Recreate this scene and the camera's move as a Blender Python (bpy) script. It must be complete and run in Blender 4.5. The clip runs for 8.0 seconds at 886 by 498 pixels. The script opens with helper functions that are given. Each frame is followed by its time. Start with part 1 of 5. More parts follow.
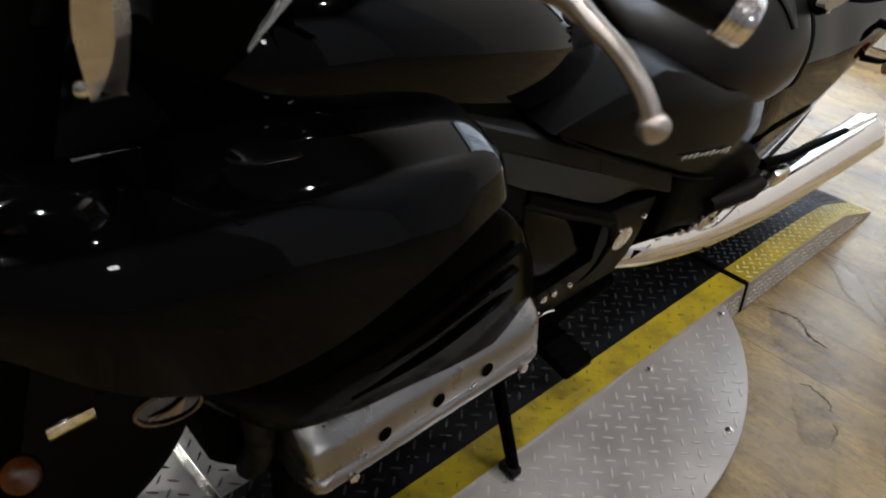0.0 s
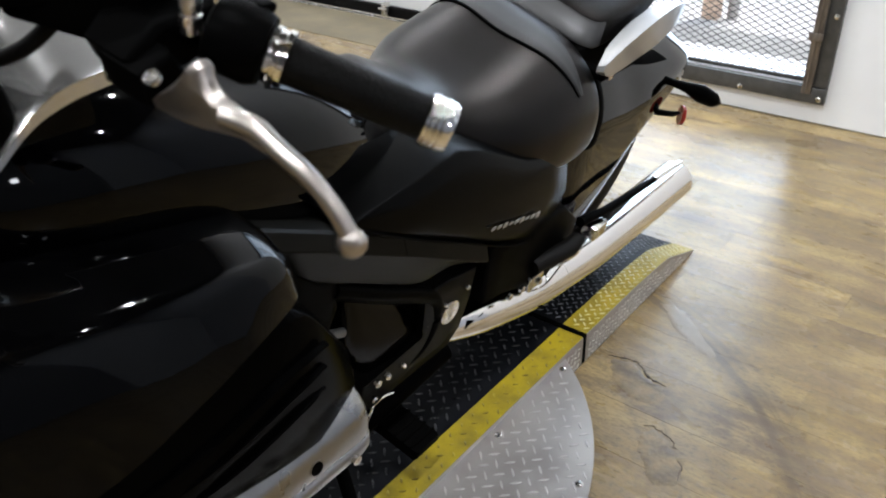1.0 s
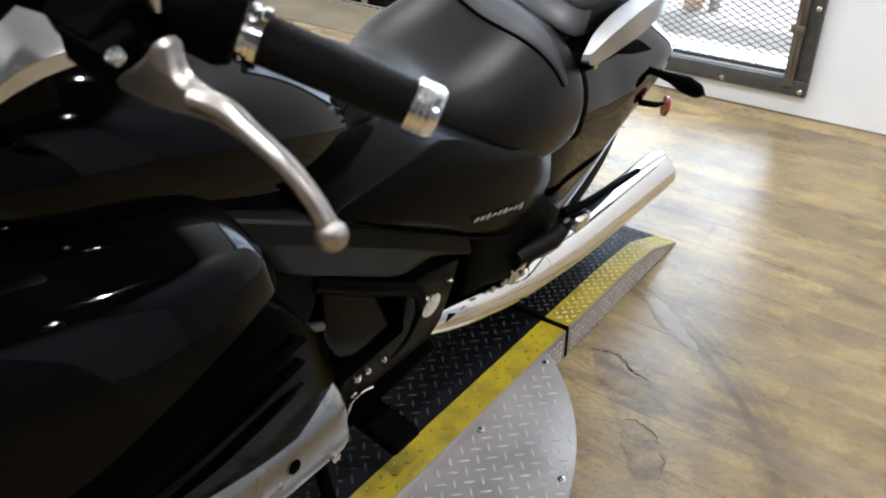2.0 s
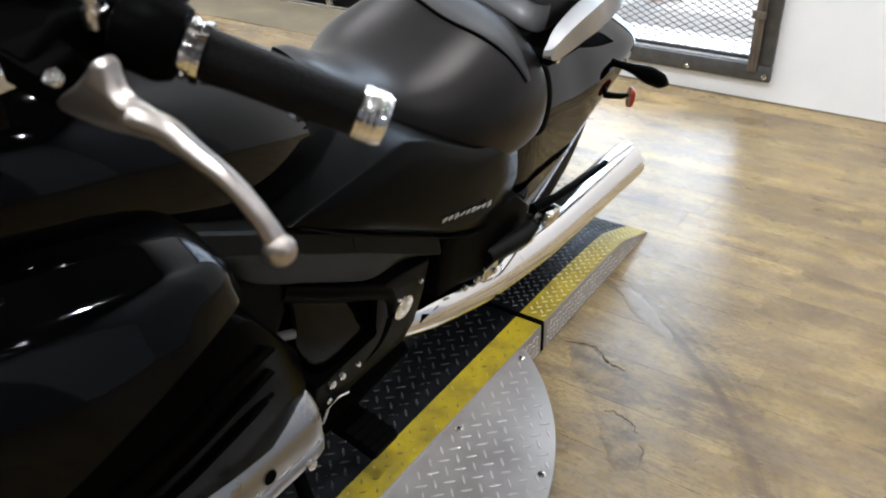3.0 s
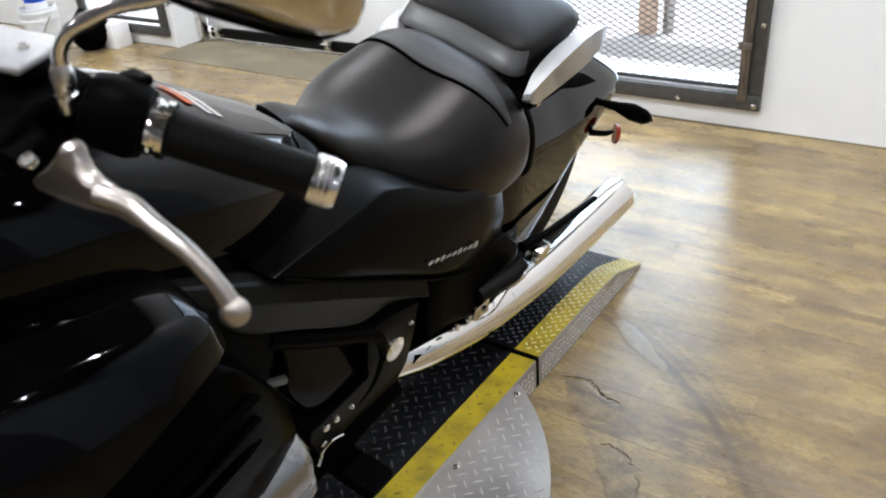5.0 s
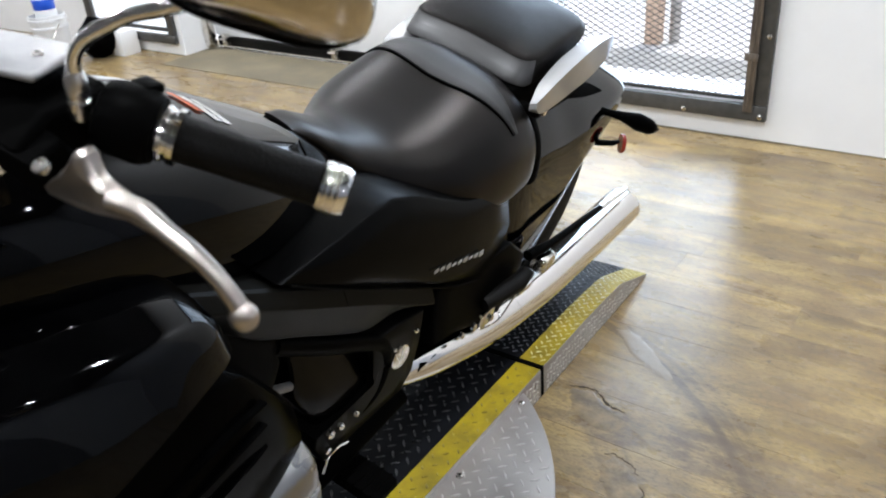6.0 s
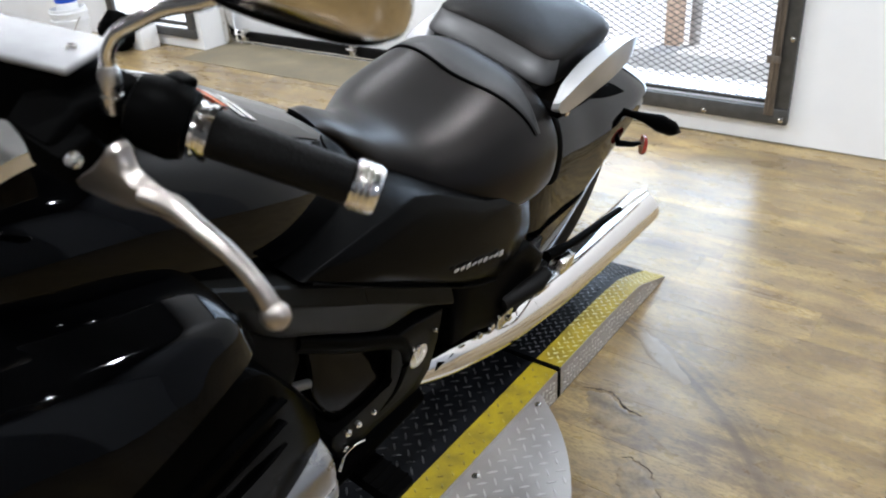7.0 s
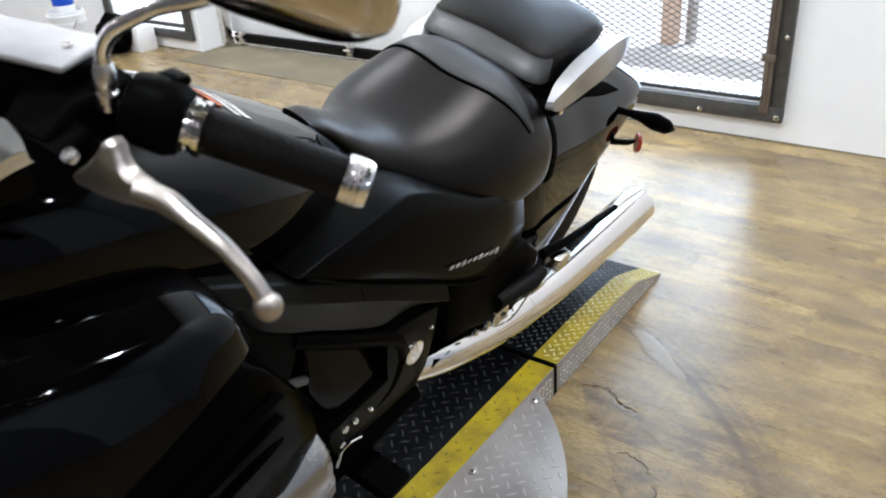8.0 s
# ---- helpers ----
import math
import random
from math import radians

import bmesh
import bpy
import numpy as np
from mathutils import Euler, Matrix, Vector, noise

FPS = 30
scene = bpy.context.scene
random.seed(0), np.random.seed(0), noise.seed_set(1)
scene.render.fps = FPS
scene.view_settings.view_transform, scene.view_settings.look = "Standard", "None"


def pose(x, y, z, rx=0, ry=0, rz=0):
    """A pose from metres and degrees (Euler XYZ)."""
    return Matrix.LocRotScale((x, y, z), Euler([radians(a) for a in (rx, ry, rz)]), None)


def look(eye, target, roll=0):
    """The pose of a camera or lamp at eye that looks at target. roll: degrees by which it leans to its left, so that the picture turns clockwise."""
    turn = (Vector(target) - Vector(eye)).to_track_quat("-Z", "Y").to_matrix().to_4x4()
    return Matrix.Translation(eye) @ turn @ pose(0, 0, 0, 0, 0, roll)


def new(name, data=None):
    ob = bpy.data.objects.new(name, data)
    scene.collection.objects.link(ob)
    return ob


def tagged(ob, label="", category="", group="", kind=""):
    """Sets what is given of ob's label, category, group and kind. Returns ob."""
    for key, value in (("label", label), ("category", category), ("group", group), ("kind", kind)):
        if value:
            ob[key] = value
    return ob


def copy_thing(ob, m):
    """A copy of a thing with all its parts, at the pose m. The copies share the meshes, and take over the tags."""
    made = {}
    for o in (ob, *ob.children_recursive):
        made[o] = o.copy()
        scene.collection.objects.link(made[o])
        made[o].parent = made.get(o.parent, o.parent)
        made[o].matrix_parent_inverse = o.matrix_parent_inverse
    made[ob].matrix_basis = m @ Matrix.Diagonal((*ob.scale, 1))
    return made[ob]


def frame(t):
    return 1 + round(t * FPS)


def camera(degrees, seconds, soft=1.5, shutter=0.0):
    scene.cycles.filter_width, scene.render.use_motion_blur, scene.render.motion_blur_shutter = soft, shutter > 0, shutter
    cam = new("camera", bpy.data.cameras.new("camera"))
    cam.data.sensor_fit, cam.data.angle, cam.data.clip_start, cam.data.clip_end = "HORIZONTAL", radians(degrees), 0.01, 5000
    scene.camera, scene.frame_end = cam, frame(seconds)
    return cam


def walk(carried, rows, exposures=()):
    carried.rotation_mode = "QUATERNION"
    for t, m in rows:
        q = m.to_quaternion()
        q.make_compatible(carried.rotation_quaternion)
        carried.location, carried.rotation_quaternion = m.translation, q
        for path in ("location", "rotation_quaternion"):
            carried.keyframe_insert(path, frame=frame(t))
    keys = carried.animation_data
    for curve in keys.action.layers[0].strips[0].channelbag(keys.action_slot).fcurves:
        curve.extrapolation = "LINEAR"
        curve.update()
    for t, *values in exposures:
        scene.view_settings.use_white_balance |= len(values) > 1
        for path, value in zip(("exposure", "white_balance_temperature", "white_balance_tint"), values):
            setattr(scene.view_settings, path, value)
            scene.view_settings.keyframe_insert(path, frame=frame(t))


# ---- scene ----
cam = camera(57.3, 8.0, 2.0)
cam.data.dof.use_dof, cam.data.dof.focus_distance, cam.data.dof.aperture_fstop = True, 1.8, 9.0
PATH = [
    (0, (0.431, 0.213, 1.228), (-0.794, 1.284, 0.066), 0.4),
    (0.5, (0.468, 0.258, 1.243), (-0.662, 1.482, 0.135), -1.4),
    (1, (0.505, 0.291, 1.26), (-0.579, 1.626, 0.239), -1.7),
    (1.2, (0.499, 0.303, 1.256), (-0.585, 1.656, 0.258), -1.4),
    (2.3, (0.483, 0.318, 1.244), (-0.533, 1.671, 0.176), -0.9),
    (2.5, (0.485, 0.327, 1.248), (-0.511, 1.691, 0.177), -2.4),
    (3, (0.495, 0.325, 1.249), (-0.498, 1.708, 0.201), -2.3),
    (3.5, (0.509, 0.322, 1.258), (-0.492, 1.706, 0.218), -2.9),
    (4, (0.533, 0.325, 1.276), (-0.483, 1.733, 0.284), -3.6),
    (4.5, (0.547, 0.329, 1.279), (-0.483, 1.734, 0.296), -4.6),
    (6, (0.55, 0.323, 1.281), (-0.502, 1.731, 0.327), -4.5),
    (6.5, (0.537, 0.324, 1.279), (-0.534, 1.71, 0.314), -4.7),
    (7, (0.534, 0.321, 1.28), (-0.542, 1.709, 0.324), -4.0),
    (7.5, (0.542, 0.314, 1.281), (-0.536, 1.703, 0.327), -3.9),
    (8, (0.548, 0.314, 1.28), (-0.527, 1.704, 0.326), -4.3),
]
EXPOSURES = [(0.0, -0.40, 6850, 13), (0.5, -0.20, 6400, 12), (1.0, -0.08, 6350, 11), (2.5, 0.05, 6350, 12), (3.5, 0.03, 6350, 12), (4.5, -0.02, 6350, 11), (6.0, -0.01, 6250, 11), (6.5, 0.01, 6200, 11), (8.0, 0.07, 6180, 11)]
walk(cam, [(t, look(eye, target, roll)) for t, eye, target, roll in PATH], EXPOSURES)

# ---- light ----
world = bpy.data.worlds.new("world")
scene.world = world
world.use_nodes = True
wn = world.node_tree.nodes
sky = wn.new("ShaderNodeTexSky")
sky.sky_type, sky.sun_disc = "NISHITA", False
sky.sun_elevation, sky.sun_rotation = radians(48), radians(20)
wn["Background"].inputs["Strength"].default_value = 0.12
world.node_tree.links.new(sky.outputs[0], wn["Background"].inputs["Color"])
sun = new("sun", bpy.data.lights.new("sun", "SUN"))
sun.data.energy, sun.data.angle, sun.data.color = 3.0, radians(0.6), (1.0, 0.95, 0.88)
sun.matrix_world = look((2, 9, 9), (0.4, 4.5, 0))


def area(name, eye, target, sx, sy, watts, color):
    ob = new(name, bpy.data.lights.new(name, "AREA"))
    ob.data.shape, ob.data.size, ob.data.size_y, ob.data.energy, ob.data.color = "RECTANGLE", sx, sy, watts, color
    ob.matrix_world = look(eye, target)
    return ob


area("daylight_gate", (-0.72, 3.66, 1.15), (-0.72, 0.0, 0.75), 0.9, 2.0, 27, (0.58, 0.78, 1.0))
# Lamp of a window out of view, added for the cowl tip's highlight.
area("added_window_lamp", (3.85, 0.25, 1.9), (0.0, 0.4, 0.9), 0.26, 0.26, 18, (0.93, 0.97, 1.0))
LAMPS = [(x, y) for x in (-4.3, -1.9, 0.4, 2.5) for y in (-1.9, 0.4, 2.75)]
for x, y in LAMPS:
    bulb = new("ceiling_bulb", bpy.data.lights.new("ceiling_bulb", "AREA"))
    bulb.data.shape, bulb.data.size, bulb.data.energy, bulb.data.color = "DISK", 0.065, 48 if x < 2 else 20, (0.96, 0.985, 1.0)
    bulb.matrix_world = look((x, y, 3.375), (x, y, 0))

# ---- materials ----


def material(name, color, rough=0.5, metal=0.0, color2=None, scale=6.0, bump=0.0, bump_scale=60.0, rough2=None, coat=0.0, detail=4.0, stretch=(1, 1, 1), spec=0.5):
    """A surface whose colour and gloss vary at two scales, with fine relief, in metres."""
    m = bpy.data.materials.new(name)
    m.use_nodes = True
    nodes, links = m.node_tree.nodes, m.node_tree.links
    b = nodes["Principled BSDF"]
    b.inputs["Base Color"].default_value = (*color, 1)
    b.inputs["Roughness"].default_value, b.inputs["Metallic"].default_value = rough, metal
    b.inputs["Coat Weight"].default_value, b.inputs["Coat Roughness"].default_value = coat, 0.03
    b.inputs["Specular IOR Level"].default_value = spec
    co = nodes.new("ShaderNodeTexCoord")
    mp = nodes.new("ShaderNodeMapping")
    mp.inputs["Scale"].default_value = stretch
    links.new(co.outputs["Object"], mp.inputs["Vector"])
    big = nodes.new("ShaderNodeTexNoise")
    big.inputs["Scale"].default_value, big.inputs["Detail"].default_value, big.inputs["Roughness"].default_value = scale, detail, 0.62
    links.new(mp.outputs[0], big.inputs["Vector"])
    if color2:
        ramp = nodes.new("ShaderNodeValToRGB")
        ramp.color_ramp.elements[0].position, ramp.color_ramp.elements[1].position = 0.38, 0.68
        ramp.color_ramp.elements[0].color, ramp.color_ramp.elements[1].color = (*color, 1), (*color2, 1)
        links.new(big.outputs["Fac"], ramp.inputs["Fac"])
        links.new(ramp.outputs["Color"], b.inputs["Base Color"])
    if rough2 is not None:
        mr = nodes.new("ShaderNodeMapRange")
        mr.inputs["From Min"].default_value, mr.inputs["From Max"].default_value = 0.35, 0.7
        mr.inputs["To Min"].default_value, mr.inputs["To Max"].default_value = rough, rough2
        links.new(big.outputs["Fac"], mr.inputs["Value"])
        links.new(mr.outputs[0], b.inputs["Roughness"])
    if bump:
        fine = nodes.new("ShaderNodeTexNoise")
        fine.inputs["Scale"].default_value, fine.inputs["Detail"].default_value = bump_scale, 3
        links.new(mp.outputs[0], fine.inputs["Vector"])
        bp = nodes.new("ShaderNodeBump")
        bp.inputs["Strength"].default_value, bp.inputs["Distance"].default_value = bump, 0.004
        links.new(fine.outputs["Fac"], bp.inputs["Height"])
        links.new(bp.outputs[0], b.inputs["Normal"])
    return m


def glow(name, color, strength):
    m = material(name, color, 0.6)
    b = m.node_tree.nodes["Principled BSDF"]
    b.inputs["Emission Color"].default_value, b.inputs["Emission Strength"].default_value = (*color, 1), strength
    return m


GLOSS = material("gloss_black_paint", (0.0006, 0.0006, 0.0007), 0.025, 0, None, 5, 0.006, 7, 0.04, 0.0, spec=0.15)
TAILGLOSS = material("gloss_black_tail_paint", (0.0008, 0.0008, 0.0009), 0.03, 0, None, 5, 0.006, 5, 0.05, 0.0, spec=0.5)
PANEL = material("satin_black_panel_paint", (0.0010, 0.0010, 0.0010), 0.24, 0, (0.0014, 0.0014, 0.0014), 4, 0.03, 300, 0.27, spec=0.03)
LOWCOWL = material("gloss_black_lower_cowl", (0.0008, 0.0008, 0.0008), 0.14, 0, (0.0012, 0.0012, 0.0012), 4, 0.01, 60, 0.2, spec=0.006)
STRIP = material("grey_black_strip_plastic", (0.0042, 0.0042, 0.0038), 0.40, 0, (0.0054, 0.0053, 0.0048), 9, 0.05, 600, 0.5, spec=0.045)
FRAMECOVER = material("satin_black_cover_paint", (0.0022, 0.0021, 0.0020), 0.34, 0, (0.0030, 0.0029, 0.0027), 6, 0.05, 500, 0.40, spec=0.05)
WELLGLOSS = material("gloss_black_well_plastic", (0.0008, 0.0008, 0.0007), 0.13, 0, (0.0011, 0.0010, 0.0009), 6, 0.02, 90, 0.18, spec=0.17)
SATIN = material("satin_black_plastic", (0.0010, 0.0010, 0.0010), 0.32, 0, (0.0016, 0.0015, 0.0014), 9, 0.1, 900, 0.44, spec=0.010)
MATT = material("matt_black_metal", (0.0010, 0.0010, 0.0010), 0.5, 0, (0.0016, 0.0015, 0.0014), 14, 0.12, 300, 0.65, spec=0.010)
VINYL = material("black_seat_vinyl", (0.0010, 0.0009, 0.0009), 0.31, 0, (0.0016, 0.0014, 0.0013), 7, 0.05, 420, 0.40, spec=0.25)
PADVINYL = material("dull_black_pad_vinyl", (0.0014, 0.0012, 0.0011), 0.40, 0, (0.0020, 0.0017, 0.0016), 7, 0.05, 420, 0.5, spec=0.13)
# Two lighter tones of the seat vinyl, for faces that catch light.
VINYL2 = material("lit_bolster_vinyl", (0.007, 0.007, 0.0075), 0.48, 0, (0.009, 0.009, 0.0095), 7, 0.05, 420, 0.56, spec=0.6)
VINYL3 = material("lit_front_vinyl", (0.026, 0.025, 0.025), 0.36, 0, (0.031, 0.030, 0.030), 7, 0.04, 420, 0.44, spec=0.8)
for m in (VINYL, PADVINYL):  # faded, slightly brown sheen
    m.node_tree.nodes["Principled BSDF"].inputs["Specular Tint"].default_value = (1.0, 0.90, 0.84, 1)
RUBBER = material("black_rubber", (0.0020, 0.0018, 0.0016), 0.5, 0, (0.0034, 0.0030, 0.0027), 30, 0.25, 260, 0.62, spec=0.11)
CHROME = material("chrome", (0.86, 0.85, 0.83), 0.05, 1.0, None, 9, 0.01, 40, 0.12)
# The floor's dark brown reflection is put into this chrome's tint.
MIRRORBROWN = material("brown_mirror_chrome", (0.55, 0.50, 0.43), 0.10, 1.0, None, 9, 0.01, 40, 0.16)
PIPE = material("polished_silencer_chrome", (0.84, 0.82, 0.80), 0.09, 1.0, None, 9, 0.01, 40, 0.17)
CHROME_WORN = material("dull_chrome", (0.74, 0.72, 0.69), 0.16, 1.0, (0.62, 0.59, 0.55), 40, 0.06, 200, 0.32)
LEVER = material("polished_alloy", (0.49, 0.45, 0.41), 0.27, 1.0, (0.40, 0.36, 0.325), 26, 0.05, 300, 0.42)
ALLOY = material("satin_cast_alloy", (0.31, 0.305, 0.30), 0.26, 1.0, (0.285, 0.28, 0.275), 9, 0.012, 500, 0.33)
SILVER = material("silver_paint", (0.36, 0.36, 0.36), 0.34, 0.4, (0.42, 0.42, 0.42), 8, 0.02, 500, 0.36, 0.3)
DASHSILVER = material("polished_dash_silver", (0.62, 0.61, 0.59), 0.16, 0.85, (0.54, 0.53, 0.51), 8, 0.02, 400, 0.24)
LID = material("brushed_lid_silver", (0.27, 0.27, 0.275), 0.40, 0.4, (0.34, 0.34, 0.345), 30, 0.05, 500, 0.5)
RED = material("red_reflector", (0.42, 0.035, 0.02), 0.18, 0, (0.3, 0.02, 0.012), 90, 0.3, 900)
ORANGE = material("amber_lens", (0.055, 0.014, 0.0015), 0.15, 0, (0.035, 0.009, 0.001), 60, 0.2, 500)
EMBLEM = material("dull_brown_emblem_metal", (0.22, 0.16, 0.115), 0.32, 1.0, (0.16, 0.12, 0.085), 40, 0.04, 200, 0.42)
FORKCHROME = material("soft_fork_chrome", (0.60, 0.585, 0.58), 0.26, 1.0, (0.50, 0.485, 0.48), 30, 0.05, 200, 0.36)
BACKING = material("exposed_vinyl_backing", (0.125, 0.095, 0.062), 0.32, 0, (0.285, 0.213, 0.118), 22, 0.2, 90, 0.42, detail=8.0, spec=0.4)
# Pale tone that carries the floor's glare in its colour.
GLARE = material("pale_glare_vinyl", (0.25, 0.20, 0.135), 0.30, 0, (0.20, 0.15, 0.09), 26, 0.05, 120, 0.27, spec=0.45)
CRACK = material("dark_tear_gap", (0.03, 0.022, 0.015), 0.9, 0, (0.06, 0.045, 0.03), 40, spec=0.1)
LABELWHITE = material("label_white", (0.78, 0.77, 0.75), 0.4, 0, (0.7, 0.69, 0.66), 60)
LABELORANGE = material("label_orange", (0.7, 0.19, 0.07), 0.4, 0, (0.62, 0.15, 0.05), 60)
DARKSTEEL = material("dark_grey_steel", (0.12, 0.118, 0.115), 0.42, 0.6, (0.19, 0.185, 0.18), 9, 0.1, 240, 0.55)
STEEL = material("tread_plate_steel", (0.38, 0.355, 0.335), 0.36, 0.8, (0.47, 0.45, 0.43), 7, 0.1, 240, 0.5)
TREAD = material("polished_tread_steel", (0.62, 0.60, 0.585), 0.28, 0.6, (0.50, 0.485, 0.47), 30, 0.05, 300, 0.42)
SIDETREAD = material("worn_side_tread_steel", (0.80, 0.79, 0.77), 0.24, 0.3, (0.66, 0.65, 0.63), 30, 0.05, 300, 0.35)
# The ramp's treads are paler than those of the flat track.
RAMPYELLOW = material("pale_yellow_ramp_tread", (0.50, 0.44, 0.16), 0.3, 0.1, (0.66, 0.62, 0.42), 25, 0.1, 300, 0.45)
RAMPGREY = material("blue_grey_ramp_tread", (0.06, 0.064, 0.075), 0.26, 0.2, (0.20, 0.205, 0.22), 40, 0.1, 300, 0.4)
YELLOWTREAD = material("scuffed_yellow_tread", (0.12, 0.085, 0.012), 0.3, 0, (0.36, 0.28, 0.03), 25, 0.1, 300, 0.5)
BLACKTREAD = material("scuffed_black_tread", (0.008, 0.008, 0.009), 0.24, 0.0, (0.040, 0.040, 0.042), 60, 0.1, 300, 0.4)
YELLOW = material("worn_yellow_paint", (0.33, 0.25, 0.010), 0.4, 0, (0.20, 0.15, 0.014), 16, 0.15, 200, 0.55, spec=0.25)
BLACKPLATE = material("worn_black_plate_paint", (0.0035, 0.004, 0.005), 0.34, 0, (0.007, 0.0075, 0.0095), 20, 0.15, 200, 0.5, spec=0.06)
WALL = material("white_wall_paint", (0.90, 0.91, 0.925), 0.55, 0, (0.86, 0.87, 0.885), 2.5, 0.12, 120, 0.7)
CEIL = material("dark_ceiling_paint", (0.045, 0.045, 0.046), 0.85, 0, (0.06, 0.06, 0.06), 2, 0.1, 60)
GREYWALL = material("grey_wall_paint", (0.16, 0.175, 0.21), 0.7, 0, (0.19, 0.205, 0.24), 2, 0.1, 60)
PALEWALL = material("pale_blue_reflected_wall", (0.50, 0.54, 0.62), 0.7, 0, (0.55, 0.59, 0.67), 2, 0.1, 60)
DARKWALL = material("dark_wall_paint", (0.04, 0.04, 0.042), 0.7, 0, (0.055, 0.055, 0.056), 2, 0.1, 60)
FRAMEMETAL = material("dark_gate_steel", (0.06, 0.06, 0.058), 0.42, 0.2, (0.09, 0.088, 0.085), 22, 0.12, 150, 0.6)
RUSTY = material("rusty_channel_steel", (0.20, 0.165, 0.13), 0.5, 0.3, (0.08, 0.065, 0.055), 30, 0.2, 120, 0.7, stretch=(1, 1, 0.2))
CONCRETE = material("stained_concrete", (0.15, 0.125, 0.08), 0.5, 0, (0.26, 0.22, 0.145), 4, 0.2, 80, 0.75)
OUTGROUND = material("pale_outdoor_concrete", (0.72, 0.71, 0.69), 0.8, 0, (0.62, 0.61, 0.6), 1.5, 0.2, 30)
WOODPOST = material("weathered_timber", (0.55, 0.38, 0.27), 0.7, 0, (0.68, 0.52, 0.40), 12, 0.3, 60, stretch=(1, 1, 0.1))
BUCKET = material("white_plastic", (0.78, 0.80, 0.82), 0.35, 0, (0.7, 0.72, 0.75), 10, 0.05, 100)
BLUE = material("blue_plastic", (0.01, 0.09, 0.62), 0.35, 0, (0.01, 0.06, 0.5), 10)
GLASSY = glow("glowing_window_pane", (0.93, 0.96, 1.0), 1.0)
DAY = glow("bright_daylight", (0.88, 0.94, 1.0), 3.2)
BULB = glow("lamp_diffuser", (1.0, 0.97, 0.93), 70.0)


def plank_material():
    """Worn oak-look vinyl: each plank its own tone, grain along its length, scuff rings round the turntable and grey worn spots."""
    m = bpy.data.materials.new("oak_look_vinyl")
    m.use_nodes = True
    nodes, links = m.node_tree.nodes, m.node_tree.links
    b = nodes["Principled BSDF"]
    geo, info = nodes.new("ShaderNodeNewGeometry"), nodes.new("ShaderNodeObjectInfo")

    def math_node(op, a, c=0.0, d=0.0):
        n = nodes.new("ShaderNodeMath")
        n.operation = op
        for i, v in enumerate((a, c, d)):
            if isinstance(v, (int, float)):
                n.inputs[i].default_value = v
            else:
                links.new(v, n.inputs[i])
        return n.outputs[0]

    def noise_node(scale, stretch, detail=5.0, rough=0.6, shift=None):
        mp = nodes.new("ShaderNodeMapping")
        mp.inputs["Scale"].default_value = stretch
        links.new(geo.outputs["Position"], mp.inputs["Vector"])
        if shift is not None:
            cx = nodes.new("ShaderNodeCombineXYZ")
            for i in range(3):
                links.new(shift, cx.inputs[i])
            links.new(cx.outputs[0], mp.inputs["Location"])
        n = nodes.new("ShaderNodeTexNoise")
        n.inputs["Scale"].default_value, n.inputs["Detail"].default_value, n.inputs["Roughness"].default_value = scale, detail, rough
        links.new(mp.outputs[0], n.inputs["Vector"])
        return n.outputs["Fac"]

    def ramp(value, stops):
        r = nodes.new("ShaderNodeValToRGB")
        r.color_ramp.elements[1].position = 1.0
        r.color_ramp.elements[0].position, r.color_ramp.elements[0].color = stops[0][0], (*stops[0][1], 1)
        for at, c in stops[1:]:
            r.color_ramp.elements.new(at).color = (*c, 1)
        r.color_ramp.elements[len(stops)].color = (*stops[-1][1], 1)
        links.new(value, r.inputs["Fac"])
        return r.outputs["Color"]

    def mix(fac, a, c):
        n = nodes.new("ShaderNodeMix")
        n.data_type = "RGBA"
        for i, v in ((0, fac), (6, a), (7, c)):
            if isinstance(v, tuple):
                n.inputs[i].default_value = (*v, 1)
            else:
                links.new(v, n.inputs[i])
        return n.outputs[2]

    shift = math_node("MULTIPLY", info.outputs["Random"], 37.0)
    grain = noise_node(2.2, (0.8, 5.2, 1.0), 5, 0.55, shift)
    fine = noise_node(26.0, (0.5, 9.0, 1.0), 4, 0.6, shift)
    tone = ramp(grain, [(0.30, (0.185, 0.128, 0.070)), (0.42, (0.245, 0.168, 0.080)), (0.54, (0.335, 0.232, 0.092)), (0.68, (0.460, 0.332, 0.130))])
    lift = nodes.new("ShaderNodeHueSaturation")
    links.new(tone, lift.inputs["Color"])
    links.new(math_node("MULTIPLY_ADD", info.outputs["Random"], 0.42, 0.74), lift.inputs["Value"])
    tone = mix(math_node("MULTIPLY", math_node("SUBTRACT", fine, 0.42), 1.9), lift.outputs[0], (0.15, 0.10, 0.055))
    dirt = ramp(noise_node(9.0, (1, 1.6, 1), 6, 0.7), [(0.42, (0, 0, 0)), (0.66, (1, 1, 1))])
    tone = mix(math_node("MULTIPLY", dirt, 0.46), tone, (0.120, 0.090, 0.060))
    streak = ramp(noise_node(13.0, (0.35, 1.9, 1), 6, 0.72), [(0.5, (0, 0, 0)), (0.68, (1, 1, 1))])
    tone = mix(math_node("MULTIPLY", streak, 0.55), tone, (0.115, 0.085, 0.058))
    pale = ramp(noise_node(6.0, (0.8, 2.2, 1), 6, 0.7), [(0.48, (0, 0, 0)), (0.64, (1, 1, 1))])
    tone = mix(math_node("MULTIPLY", pale, 0.62), tone, (0.45, 0.335, 0.145))
    # Scuffs left by the ramp as the table turns.
    sub = nodes.new("ShaderNodeVectorMath")
    sub.operation = "SUBTRACT"
